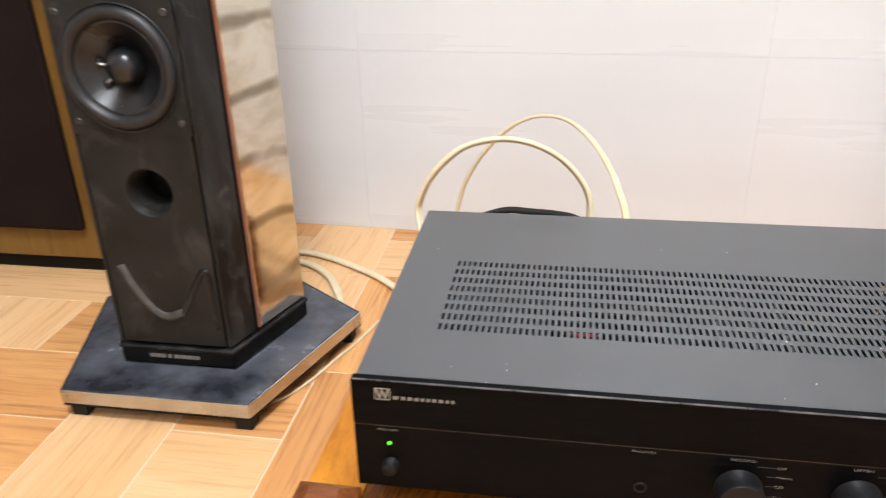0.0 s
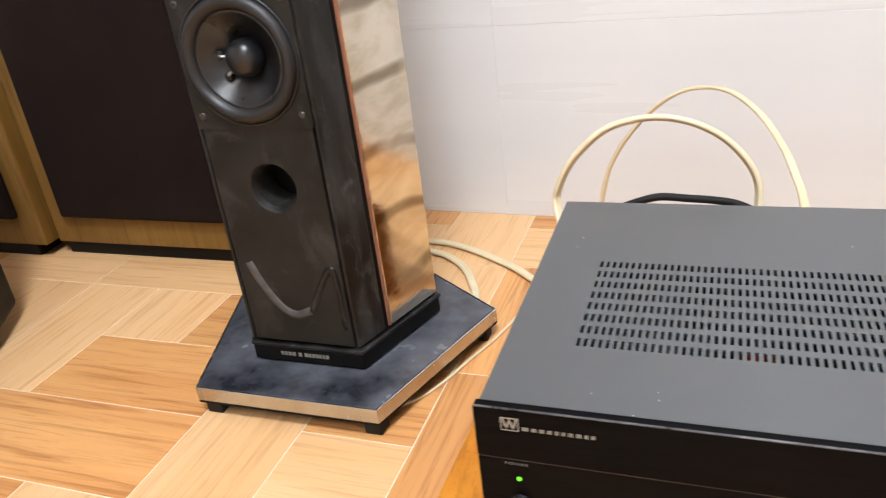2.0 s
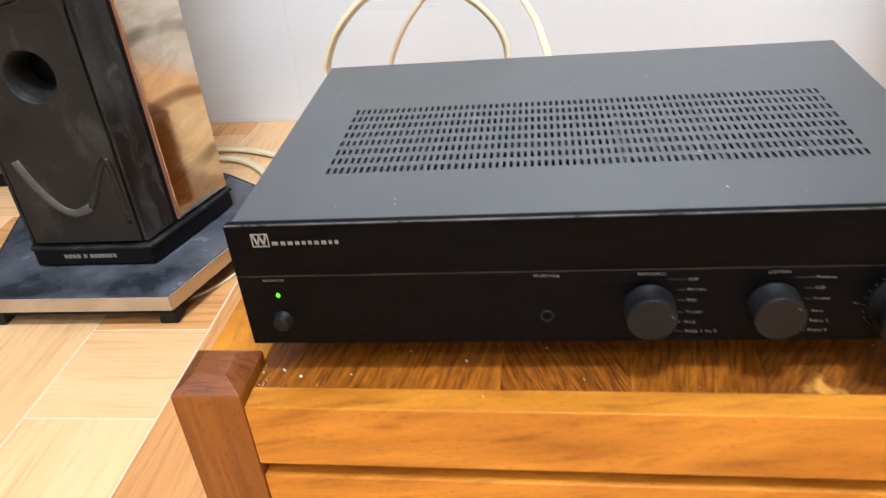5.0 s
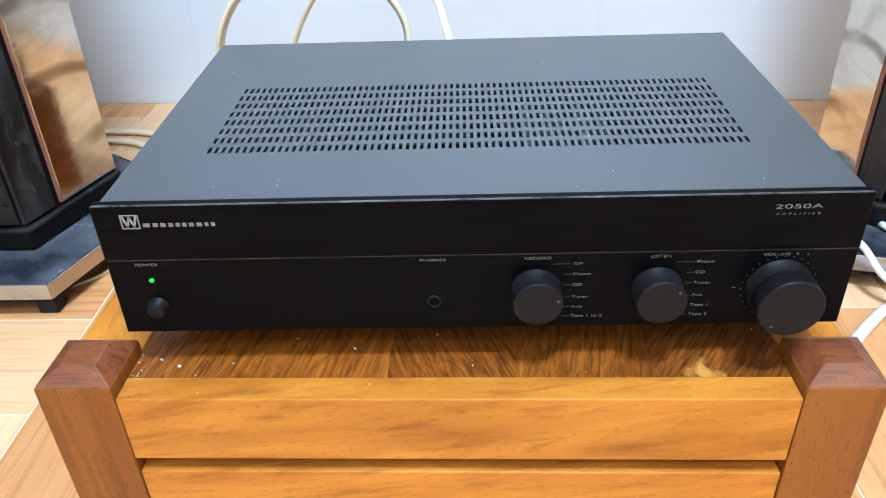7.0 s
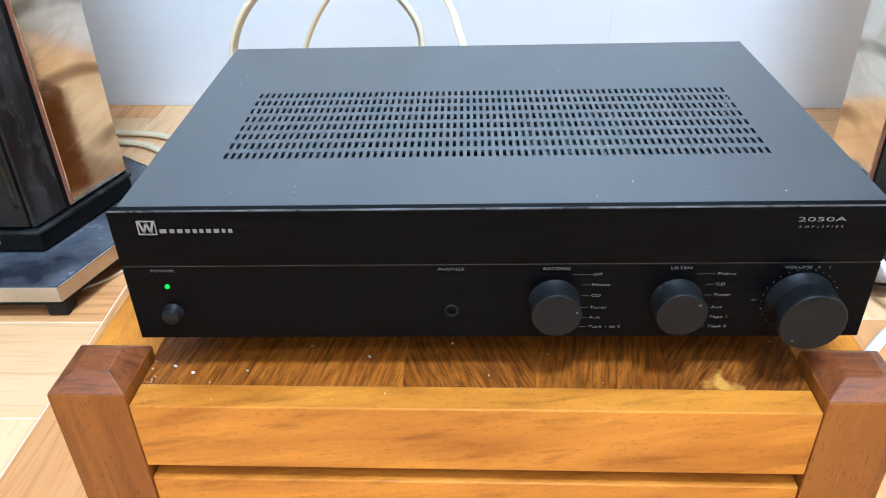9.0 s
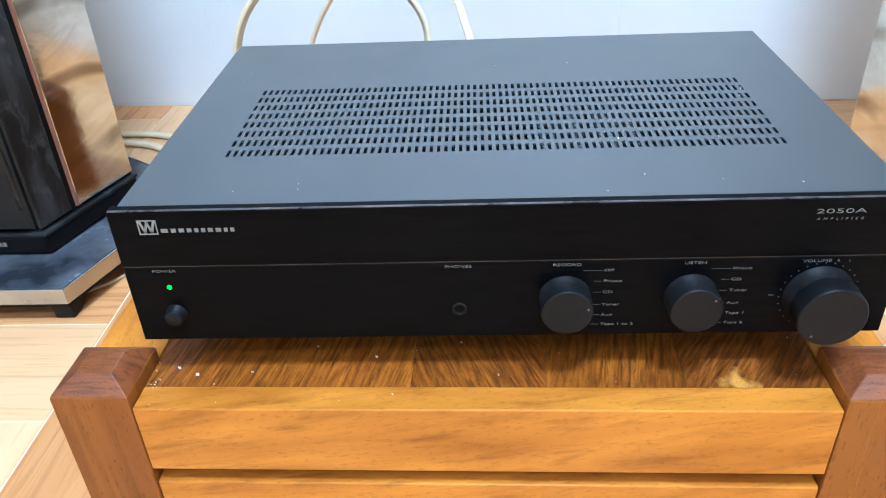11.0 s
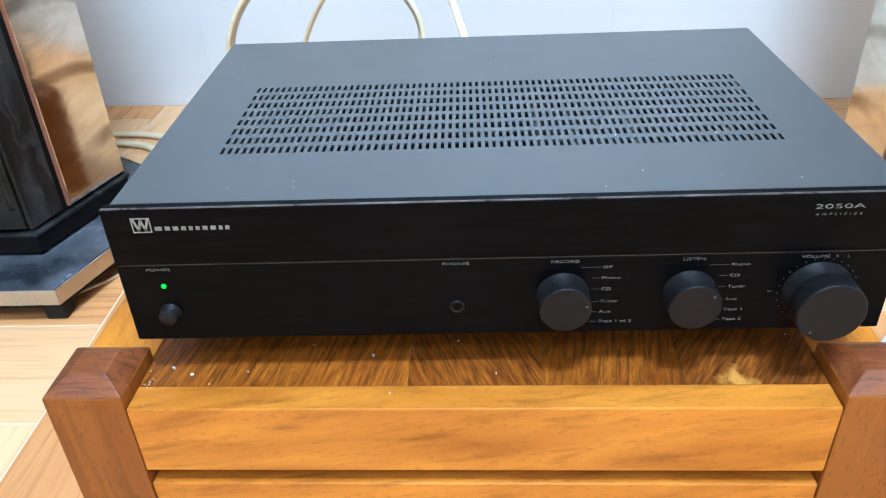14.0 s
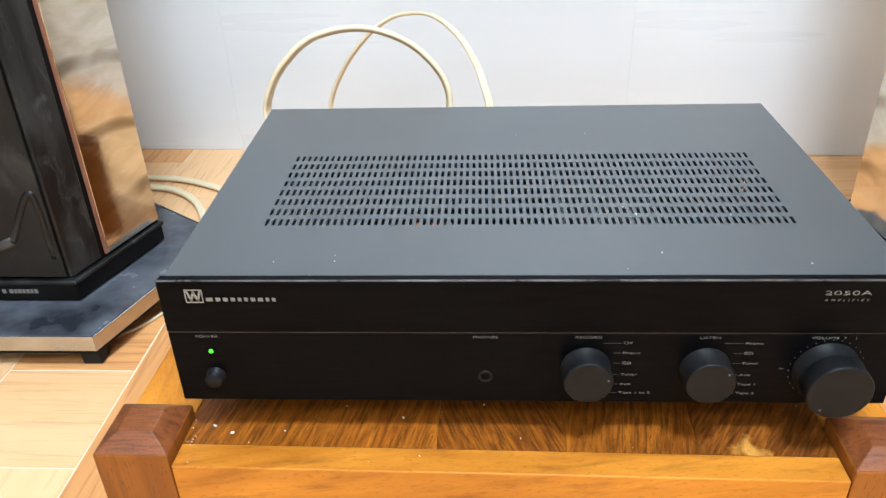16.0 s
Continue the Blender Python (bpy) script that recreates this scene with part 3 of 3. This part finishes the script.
# ---- amplifier ----
amp = thing("amplifier", pose(0, 0, 0), "black stereo amplifier with perforated top on a wooden bench", "amplifier")
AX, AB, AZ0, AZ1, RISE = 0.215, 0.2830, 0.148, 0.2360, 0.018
for fx in (-0.17, 0.17):
    for fy in (0.075, 0.24):
        part("foot", turned([(0.014, BZ), (0.016, BZ + 0.003), (0.016, AZ0 + 0.001)], 24, Matrix.Translation((fx, fy, 0))), M_RUBBER, amp, "black rubber foot")
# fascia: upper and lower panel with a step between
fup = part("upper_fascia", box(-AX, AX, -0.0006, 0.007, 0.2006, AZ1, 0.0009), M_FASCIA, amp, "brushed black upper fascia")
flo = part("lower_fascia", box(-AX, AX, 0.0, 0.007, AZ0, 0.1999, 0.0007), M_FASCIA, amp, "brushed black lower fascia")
# thin pale strips painted as the highlights on the fascia's edges
part("edge_glint", box(-AX + 0.001, AX - 0.001, -0.0002, 0.0012, AZ1 - 0.0006, AZ1 + 0.0003), M_EDGE, fup, "painted highlight along the top edge")
part("edge_glint", box(-AX + 0.001, AX - 0.001, 0.0001, 0.001, 0.19985, 0.2003), M_DULL, flo)

# cover with rows of slots cut through
COLS, ROWS_N = 76, 8
gx0, gx1, gy0, gy1 = -0.1688, 0.1710, 0.0700, 0.1790
px_, sw = (gx1 - gx0 - 0.0021) / (COLS - 1), 0.0021
py_, sl_ = (gy1 - gy0 - 0.0086) / (ROWS_N - 1), 0.0086
xs, ys = [-0.213], [0.0075]
for i in range(COLS):
    xs += [gx0 + i * px_, gx0 + i * px_ + sw]
for j in range(ROWS_N):
    ys += [gy0 + j * py_, gy0 + j * py_ + sl_]
xs.append(0.2150)
ys.append(AB)
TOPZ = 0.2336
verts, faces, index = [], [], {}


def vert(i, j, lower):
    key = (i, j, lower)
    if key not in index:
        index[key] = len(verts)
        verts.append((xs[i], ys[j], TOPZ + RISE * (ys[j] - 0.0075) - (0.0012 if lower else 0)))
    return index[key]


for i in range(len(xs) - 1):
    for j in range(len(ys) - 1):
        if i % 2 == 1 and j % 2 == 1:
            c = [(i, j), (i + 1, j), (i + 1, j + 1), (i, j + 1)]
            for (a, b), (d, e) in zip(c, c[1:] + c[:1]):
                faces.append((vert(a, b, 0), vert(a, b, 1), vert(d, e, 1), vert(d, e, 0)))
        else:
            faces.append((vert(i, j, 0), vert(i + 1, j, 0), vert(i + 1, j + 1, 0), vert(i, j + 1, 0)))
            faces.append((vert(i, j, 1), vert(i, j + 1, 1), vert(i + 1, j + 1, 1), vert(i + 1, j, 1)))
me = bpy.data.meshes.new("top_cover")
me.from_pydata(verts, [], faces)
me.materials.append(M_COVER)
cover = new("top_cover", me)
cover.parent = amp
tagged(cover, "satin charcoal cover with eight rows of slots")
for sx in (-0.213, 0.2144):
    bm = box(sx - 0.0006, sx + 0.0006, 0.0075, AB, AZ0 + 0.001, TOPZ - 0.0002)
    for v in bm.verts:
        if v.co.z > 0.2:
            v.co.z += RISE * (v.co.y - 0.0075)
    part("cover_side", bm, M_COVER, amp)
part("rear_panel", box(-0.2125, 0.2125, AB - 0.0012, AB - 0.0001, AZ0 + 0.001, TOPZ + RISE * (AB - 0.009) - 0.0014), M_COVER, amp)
part("bottom_plate", box(-0.2122, 0.2122, 0.0076, AB - 0.0014, AZ0 + 0.0012, AZ0 + 0.0028), M_COVER, amp)
# what shows through the slots
part("circuit_board", box(-0.20, 0.20, 0.02, 0.262, 0.158, 0.1596), M_PCB, amp, "green circuit board seen through the slots")
for i in range(9):
    part("heatsink_fin", box(0.03 + i * 0.008, 0.032 + i * 0.008, 0.10, 0.20, 0.160, 0.214), M_ALU, amp, "aluminium heatsink fin")
part("transformer", box(-0.185, -0.105, 0.09, 0.17, 0.160, 0.222, 0.004), M_RUBBER, amp)
for cx_, cy_ in ((-0.075, 0.16), (-0.04, 0.16), (-0.012, 0.15)):
    part("capacitor", turned([(0, 0.160), (0.014, 0.160), (0.014, 0.208), (0.013, 0.210), (0, 0.210)], 24, Matrix.Translation((cx_, cy_, 0))), M_RUBBER, amp)
for cx_, cy_, mm in ((-0.0665, 0.128, M_RED), (-0.0620, 0.128, M_RED), (-0.0572, 0.128, M_RED), (-0.0505, 0.129, M_ORANGE), (-0.0735, 0.129, M_ORANGE)):
    part("small_component", box(cx_ - 0.0018, cx_ + 0.0018, cy_ - 0.004, cy_ + 0.004, 0.158, 0.2035, 0.0008), mm, amp, "small coloured component")

# controls
YF = -0.0001
part("power_led", turned([(0.0014, -0.001), (0.0014, 0.0006), (0.0010, 0.0010), (0, 0.0012)], 16, Matrix.Translation((-0.1910, 0, 0.1862)) @ FORWARD), M_LED, amp, "lit green power light")
part("power_button", turned([(0.0062, -0.001), (0.0062, 0.0006), (0.0053, 0.0007), (0.0053, 0.0055), (0.0047, 0.0064), (0, 0.0064)], 32, Matrix.Translation((-0.1910, 0, 0.1676)) @ FORWARD), M_KNOB, amp, "round black power button", True)
jack = part("headphone_jack", turned([(0.0043, -0.001), (0.0043, 0.0006), (0.0038, 0.0010), (0.0031, 0.0010), (0.0029, 0.0004), (0.0028, -0.012), (0, -0.012)], 28, Matrix.Translation((-0.0253, 0, 0.1680)) @ FORWARD), M_KNOB, amp, "black headphone socket", True)


def knob(x, z, r, depth, dot, label, ring=False):
    t = Matrix.Translation((x, 0, z)) @ FORWARD
    prof = [(r * 1.02, -0.001), (r * 1.02, 0.0008), (r * 1.0, 0.001)]
    if ring:
        prof += [(r * 1.0, depth * 0.42), (r * 0.985, depth * 0.44), (r * 0.985, depth * 0.46), (r * 1.0, depth * 0.48)]
    prof += [(r * 0.985, depth - 0.0012), (r * 0.965, depth - 0.0004), (r * 0.93, depth), (0, depth)]
    k = part("knob", turned(prof, 56, t), M_KNOB, amp, label, False)
    for f in k.data.polygons:
        f.use_smooth = abs(f.normal.y) < 0.95
    d = math.radians(dot)
    part("pointer_dot", turned([(0.0007, depth - 0.0005), (0.0007, depth + 0.0003), (0, depth + 0.0003)], 12, Matrix.Translation((x + r * 0.80 * math.cos(d), 0, z + r * 0.80 * math.sin(d))) @ FORWARD), M_INK_SOFT, k, "pale pointer dot")
    return k


knob(0.0345, 0.1746, 0.0146, 0.0150, 12, "black source knob for recording")
knob(0.1048, 0.1746, 0.0146, 0.0150, 38, "black source knob for listening")
knob(0.1750, 0.1742, 0.0188, 0.0222, 232, "large black volume knob", True)
lettering("lettering", "POWER", 0.0025, -0.1918, 0.1970, YF, M_INK_DIM, amp, "CENTER", 1.6)
lettering("lettering", "PHONES", 0.0025, -0.0253, 0.1970, YF, M_INK_DIM, amp, "CENTER", 1.6)
for x, t in ((0.0350, "RECORD"), (0.1050, "LISTEN")):
    lettering("lettering", t, 0.0025, x, 0.1970, YF, M_INK_DIM, amp, "CENTER", 1.6)
lettering("lettering", "VOLUME", 0.0025, 0.1700, 0.1970, YF, M_INK_DIM, amp, "CENTER", 1.6)
lettering("lettering", "R", 0.0022, 0.1815, 0.1970, YF, M_INK_DIM, amp, "CENTER", 1.3)
lettering("lettering", "L", 0.0022, 0.1875, 0.1970, YF, M_INK_DIM, amp, "CENTER", 1.3)
zs = (0.1930, 0.1858, 0.1783, 0.1697, 0.1625, 0.1557)
for x0, names in ((0.0555, ("Off", "Phono", "CD", "Tuner", "Aux", "Tape 1 to 2")), (0.1255, ("Phono", "CD", "Tuner", "Aux", "Tape 1", "Tape 2"))):
    for i, (z, t) in enumerate(zip(zs, names)):
        shift = 0.0
        lettering("lettering", t, 0.0025, x0 + shift, z, YF, M_INK_DIM, amp, "LEFT", 1.62)
        lx0 = x0 - (0.0115 if i == 0 else 0.0052)
        part("leader_line", box(lx0, x0 + shift - 0.0010, -0.0003, 0.0002, z - 0.00005, z + 0.00005), M_INK_FAINT, amp)
for i in range(23):
    a = math.radians(235 - i * 290 / 22)
    s = 0.00032
    x, z = 0.1750 + 0.0214 * math.cos(a), 0.1742 + 0.0214 * math.sin(a)
    part("scale_dot", turned([(s, -0.0002), (s, 0.0003), (0, 0.0003)], 8, Matrix.Translation((x, 0, z)) @ FORWARD), M_INK_SOFT, amp)
part("scale_tick", box(0.1480, 0.1505, -0.0003, 0.0002, 0.1745, 0.1748), M_INK_SOFT, amp)
lettering("lettering", "2050A", 0.0038, 0.1888, 0.2282, -0.0007, M_INK, amp, "RIGHT", 2.6)
lettering("lettering", "A  M  P  L  I  F  I  E  R", 0.0021, 0.1878, 0.2236, -0.0007, M_INK_DIM, amp, "RIGHT", 1.28, 0.2)
# maker's mark: a plain framed badge and plain bars
bx, bz = -0.1990, 0.2218
for a in ((0, 0.0105, 0, 0.0006), (0, 0.0105, 0.0084, 0.009), (0, 0.0006, 0.0006, 0.0084), (0.0099, 0.0105, 0.0006, 0.0084)):
    part("badge_bar", box(bx + a[0], bx + a[1], -0.0009, -0.0004, bz + a[2], bz + a[3]), M_INK, amp, "plain pale badge frame")
for i in range(4):
    bm = box(-0.0006, 0.0006, -0.0003, 0.0002, -0.0042, 0.0042)
    b = part("badge_bar", bm, M_INK, amp)
    b.matrix_local = pose(bx + 0.0024 + i * 0.0019, -0.0006, bz + 0.0045, 0, -17 if i % 2 == 0 else 17, 0)
x = -0.1868
for wd in (0.0042, 0.0030, 0.0032, 0.0028, 0.0024, 0.0024, 0.0030, 0.0032, 0.0022, 0.0024):
    part("mark_bar", box(x, x + wd * 0.9, -0.0009, -0.0004, 0.2229, 0.2252), M_INK_DIM, amp, "plain pale mark")
    x += wd + 0.00135


# ---- cables ----
def cable(name, points, outline, material, label, across=(0, 1, 0)):
    return tagged(part(name, sweep(points, outline, across), material, None, "", True), label, "cable")


cable("speaker_cable", [(-0.200, 0.292, 0.168), (-0.222, 0.318, 0.182), (-0.235, 0.34, 0.21), (-0.231, 0.34, 0.232), (-0.217, 0.34, 0.257), (-0.191, 0.342, 0.282), (-0.164, 0.343, 0.292), (-0.137, 0.343, 0.294), (-0.11, 0.342, 0.288), (-0.086, 0.34, 0.275), (-0.067, 0.338, 0.255), (-0.058, 0.335, 0.236), (-0.057, 0.330, 0.217), (-0.058, 0.318, 0.196), (-0.06, 0.29, 0.178)], twin_outline(0.0025), M_CABLE, "cream flat twin speaker cable looping behind the amplifier")
cable("speaker_cable", [(-0.215, 0.545, 0.006), (-0.228, 0.585, 0.022), (-0.236, 0.612, 0.058), (-0.2365, 0.62, 0.086), (-0.233, 0.62, 0.109), (-0.223, 0.62, 0.144), (-0.2, 0.615, 0.185), (-0.169, 0.61, 0.221), (-0.137, 0.6, 0.244), (-0.107, 0.59, 0.251), (-0.079, 0.56, 0.252), (-0.052, 0.51, 0.243), (-0.032, 0.45, 0.228), (-0.024, 0.4, 0.22), (-0.018, 0.36, 0.208), (-0.015, 0.29, 0.172)], twin_outline(0.0022), M_CABLE, "cream flat twin speaker cable in a tall loop near the wall")
cable("floor_cable", [(-0.6, 0.645, 0.005), (-0.555, 0.655, 0.005), (-0.511, 0.652, 0.005), (-0.473, 0.647, 0.005), (-0.432, 0.631, 0.005), (-0.389, 0.606, 0.005), (-0.348, 0.578, 0.005), (-0.3, 0.535, 0.005), (-0.24, 0.5, 0.005)], twin_outline(0.0030), M_CABLE, "cream twin cable lying on the floor", (0, 1, 0))
cable("floor_cable", [(-0.58, 0.605, 0.005), (-0.54, 0.618, 0.005), (-0.499, 0.619, 0.005), (-0.46, 0.606, 0.005), (-0.422, 0.571, 0.005), (-0.396, 0.525, 0.005), (-0.386, 0.502, 0.005), (-0.375, 0.46, 0.005)], twin_outline(0.0030), M_CABLE, "cream twin cable curving round the stand", (0.6, 1, 0))
cable("thin_cable", [(-0.44, 0.24, 0.002), (-0.392, 0.275, 0.002), (-0.368, 0.315, 0.002), (-0.352, 0.36, 0.002), (-0.335, 0.405, 0.002), (-0.32, 0.46, 0.002)], round_outline(0.0017, 8), M_CABLE, "thin cable running along the floor under the stand")
cable("power_cord", [(-0.262, 0.388, 0.1242), (-0.236, 0.402, 0.137), (-0.210, 0.416, 0.158), (-0.189, 0.42, 0.1705), (-0.168, 0.42, 0.1800), (-0.146, 0.42, 0.1860), (-0.120, 0.42, 0.1850), (-0.093, 0.42, 0.1835), (-0.069, 0.42, 0.1790), (-0.044, 0.416, 0.166), (-0.014, 0.402, 0.142), (0.012, 0.388, 0.1242)], round_outline(0.0040), M_RUBBER, "black cord humped behind the amplifier")
cable("white_cable", [(0.25, 0.32, 0.13), (0.31, 0.325, 0.10), (0.36, 0.318, 0.065), (0.400, 0.303, 0.045), (0.406, 0.279, 0.043), (0.44, 0.25, 0.043), (0.47, 0.23, 0.043)], round_outline(0.0034), M_CABLE_WHITE, "thin white cable crossing the speaker stand")
cable("white_cable", [(0.25, 0.26, 0.13), (0.30, 0.262, 0.10), (0.34, 0.256, 0.065), (0.365, 0.244, 0.045), (0.376, 0.212, 0.030), (0.42, 0.185, 0.008), (0.46, 0.165, 0.005)], round_outline(0.0034), M_CABLE_WHITE, "thin white cable draped off the speaker stand")
cable("white_cable", [(0.29, 0.10, 0.0055), (0.314, 0.137, 0.0055), (0.333, 0.159, 0.0055), (0.356, 0.182, 0.0055), (0.380, 0.201, 0.0055), (0.43, 0.219, 0.0055)], round_outline(0.0052), M_CABLE_WHITE, "white cable lying on the floor beside the bench")


# ---- dust and crumbs ----
def crumbs(name, spots, label):
    bm = bmesh.new()
    rr = random.Random(3)
    for x, y, z, r in spots:
        m = pose(x, y, z + r * 0.35, rr.uniform(0, 90), rr.uniform(0, 90), rr.uniform(0, 180)) @ Matrix.Diagonal((r, r * rr.uniform(0.4, 0.8), r * 0.45, 1))
        bmesh.ops.create_icosphere(bm, subdivisions=1, radius=1, matrix=m)
    for v in bm.verts:
        v.co += Vector((rr.uniform(-1, 1), rr.uniform(-1, 1), 0)) * 0.0002
    return tagged(part(name, bm, M_CRUMB), label, "dust", kind="stuff")


rr = random.Random(11)
crumbs("bench_crumbs", [(x, y, BZ - 0.0004, r) for x, y, r in ((-0.202, 0.006, 0.0019), (-0.189, 0.0, 0.0013), (-0.118, 0.026, 0.0011), (-0.026, 0.028, 0.0016), (-0.003, -0.003, 0.001), (-0.066, -0.019, 0.0009), (-0.155, 0.002, 0.0009), (-0.079, 0.015, 0.0013))]
       + [(rr.uniform(-0.217, -0.208), rr.uniform(-0.030, 0.012), BZ - 0.0004, rr.uniform(0.0004, 0.0009)) for i in range(12)]
       + [(rr.uniform(-0.21, 0.18), rr.uniform(-0.028, 0.03), BZ - 0.0004, rr.uniform(0.0003, 0.0006)) for i in range(14)], "pale crumbs and dust on the bench top")
crumbs("cover_specks", [(x, y, TOPZ + RISE * y - 0.0002, r) for x, y, r in ((0.069, 0.078, 0.0011), (0.073, 0.082, 0.0009), (0.066, 0.092, 0.0008), (0.133, 0.081, 0.0011), (0.080, 0.034, 0.0009), (0.056, 0.219, 0.0006), (0.163, 0.022, 0.0006), (-0.152, 0.025, 0.0005), (-0.127, 0.010, 0.0005), (0.001, 0.218, 0.0005), (-0.19, 0.20, 0.0006), (-0.188, 0.215, 0.0006))]
       + [(rr.uniform(-0.2, 0.2), rr.uniform(0.01, 0.065), TOPZ + 0.0008, rr.uniform(0.0002, 0.0004)) for i in range(6)], "tiny pale dust specks on the amplifier cover")


# ---- floor and wall tiles ----
def tile_mesh(name, w, h, gap, thick, material, bevel):
    bm = box(-w / 2 + gap / 2, w / 2 - gap / 2, -h / 2 + gap / 2, h / 2 - gap / 2, -thick, 0, 0)
    top = [e for e in bm.edges if all(v.co.z > -1e-6 for v in e.verts)]
    bmesh.ops.bevel(bm, geom=top, offset=bevel, segments=1, affect="EDGES")
    m = bpy.data.meshes.new(name)
    bm.to_mesh(m)
    bm.free()
    m.materials.append(material)
    return m


PIECES = [  # column, row, columns, rows, tone
    (-5, 0, 3, 1, 1), (-4, 1, 2, 1, 1), (-5, 1, 1, 2, 0), (-4, 2, 1, 1, 2), (-3, 2, 2, 1, 1), (-2, -1, 1, 3, 0),
    (-1, 0, 1, 1, 0), (-1, 1, 1, 1, 1), (-1, -2, 1, 2, 0), (0, -1, 1, 3, 1), (-3, -2, 1, 2, 0), (-5, -1, 2, 1, 1),
    (-5, 3, 3, 1, 0), (-7, 3, 2, 1, 0), (-6, 1, 1, 2, 0), (-1, 2, 1, 2, 0), (-2, 3, 1, 2, 0), (0, 2, 1, 2, 1), (-1, 4, 1, 2, 0)]
rng = random.Random(5)
taken, laid = set(), []
for i, j, a, b, tone in PIECES:
    cells = [(i + u, j + v) for u in range(a) for v in range(b)]
    if any(c in taken for c in cells):
        continue
    taken.update(cells)
    laid.append((i, j, a, b, tone))
for j in range(-9, 6):
    for i in range(-12, 14):
        if (i, j) in taken:
            continue
        opts = [(2, 1), (1, 2)] if rng.random() < 0.5 else [(1, 2), (2, 1)]
        for a, b in opts + [(1, 1)]:
            cells = [(i + u, j + v) for u in range(a) for v in range(b)]
            if not any(c in taken for c in cells):
                break
        taken.update(cells)
        laid.append((i, j, a, b, rng.choice((0, 0, 1))))
meshes = {}
for i, j, a, b, tone in laid:
    across = b > a or tone == 2  # grain runs along y
    L, wd = (b * MOD_Y, a * MOD_X) if across else (a * MOD_X, b * MOD_Y)
    mat = M_TILE_DARK if tone == 1 else M_TILE_LIGHT
    key = (round(L, 4), round(wd, 4), tone == 1)
    if key not in meshes:
        meshes[key] = tile_mesh("plank", L, wd, 0.0016, 0.0016, mat, 0.0003)
    ob = new("plank", meshes[key])
    ob.parent = floor
    ob.matrix_local = pose(X0 + (i + a / 2) * MOD_X, Y0 + (j + b / 2) * MOD_Y, 0, 0, 0, 90 if across else 0)

# the rest of the floor, behind the camera and to the sides, joined by tone
rest = {0: ([], []), 1: ([], [])}
for j in range(-22, 6):
    for i in range(-16, 23):
        if (i, j) in taken:
            continue
        wide = 2 if (i + 1, j) not in taken and i < 22 else 1
        taken.update(((i, j), (i + wide - 1, j)))
        vs, fs = rest[rng.choice((0, 0, 1))]
        x0, x1 = X0 + i * MOD_X + 0.0008, X0 + (i + wide) * MOD_X - 0.0008
        y0, y1 = Y0 + j * MOD_Y + 0.0008, Y0 + (j + 1) * MOD_Y - 0.0008
        k = len(vs)
        vs += [(x, y, z) for z in (-0.0016, 0.0) for x, y in ((x0, y0), (x1, y0), (x1, y1), (x0, y1))]
        fs += [(k + 4, k + 5, k + 6, k + 7)] + [(k + n, k + (n + 1) % 4, k + 4 + (n + 1) % 4, k + 4 + n) for n in range(4)]
for tone, (vs, fs) in rest.items():
    me = bpy.data.meshes.new("outer_planks")
    me.from_pydata(vs, [], fs)
    me.materials.append(M_TILE_DARK if tone else M_TILE_LIGHT)
    ob = new("outer_planks", me)
    ob.parent = floor
    tagged(ob, kind="stuff")

wall_tile = tile_mesh("wall_tile", 0.6, 0.3, 0.0010, 0.002, M_WALL, 0.0003)
for r in range(9):
    for c in range(-4, 5):
        ob = new("wall_tile", wall_tile)
        ob.parent = back
        ob.matrix_local = pose(-0.11 + c * 0.6, 0.0, 0.15 + r * 0.3, 90, 0, 0)
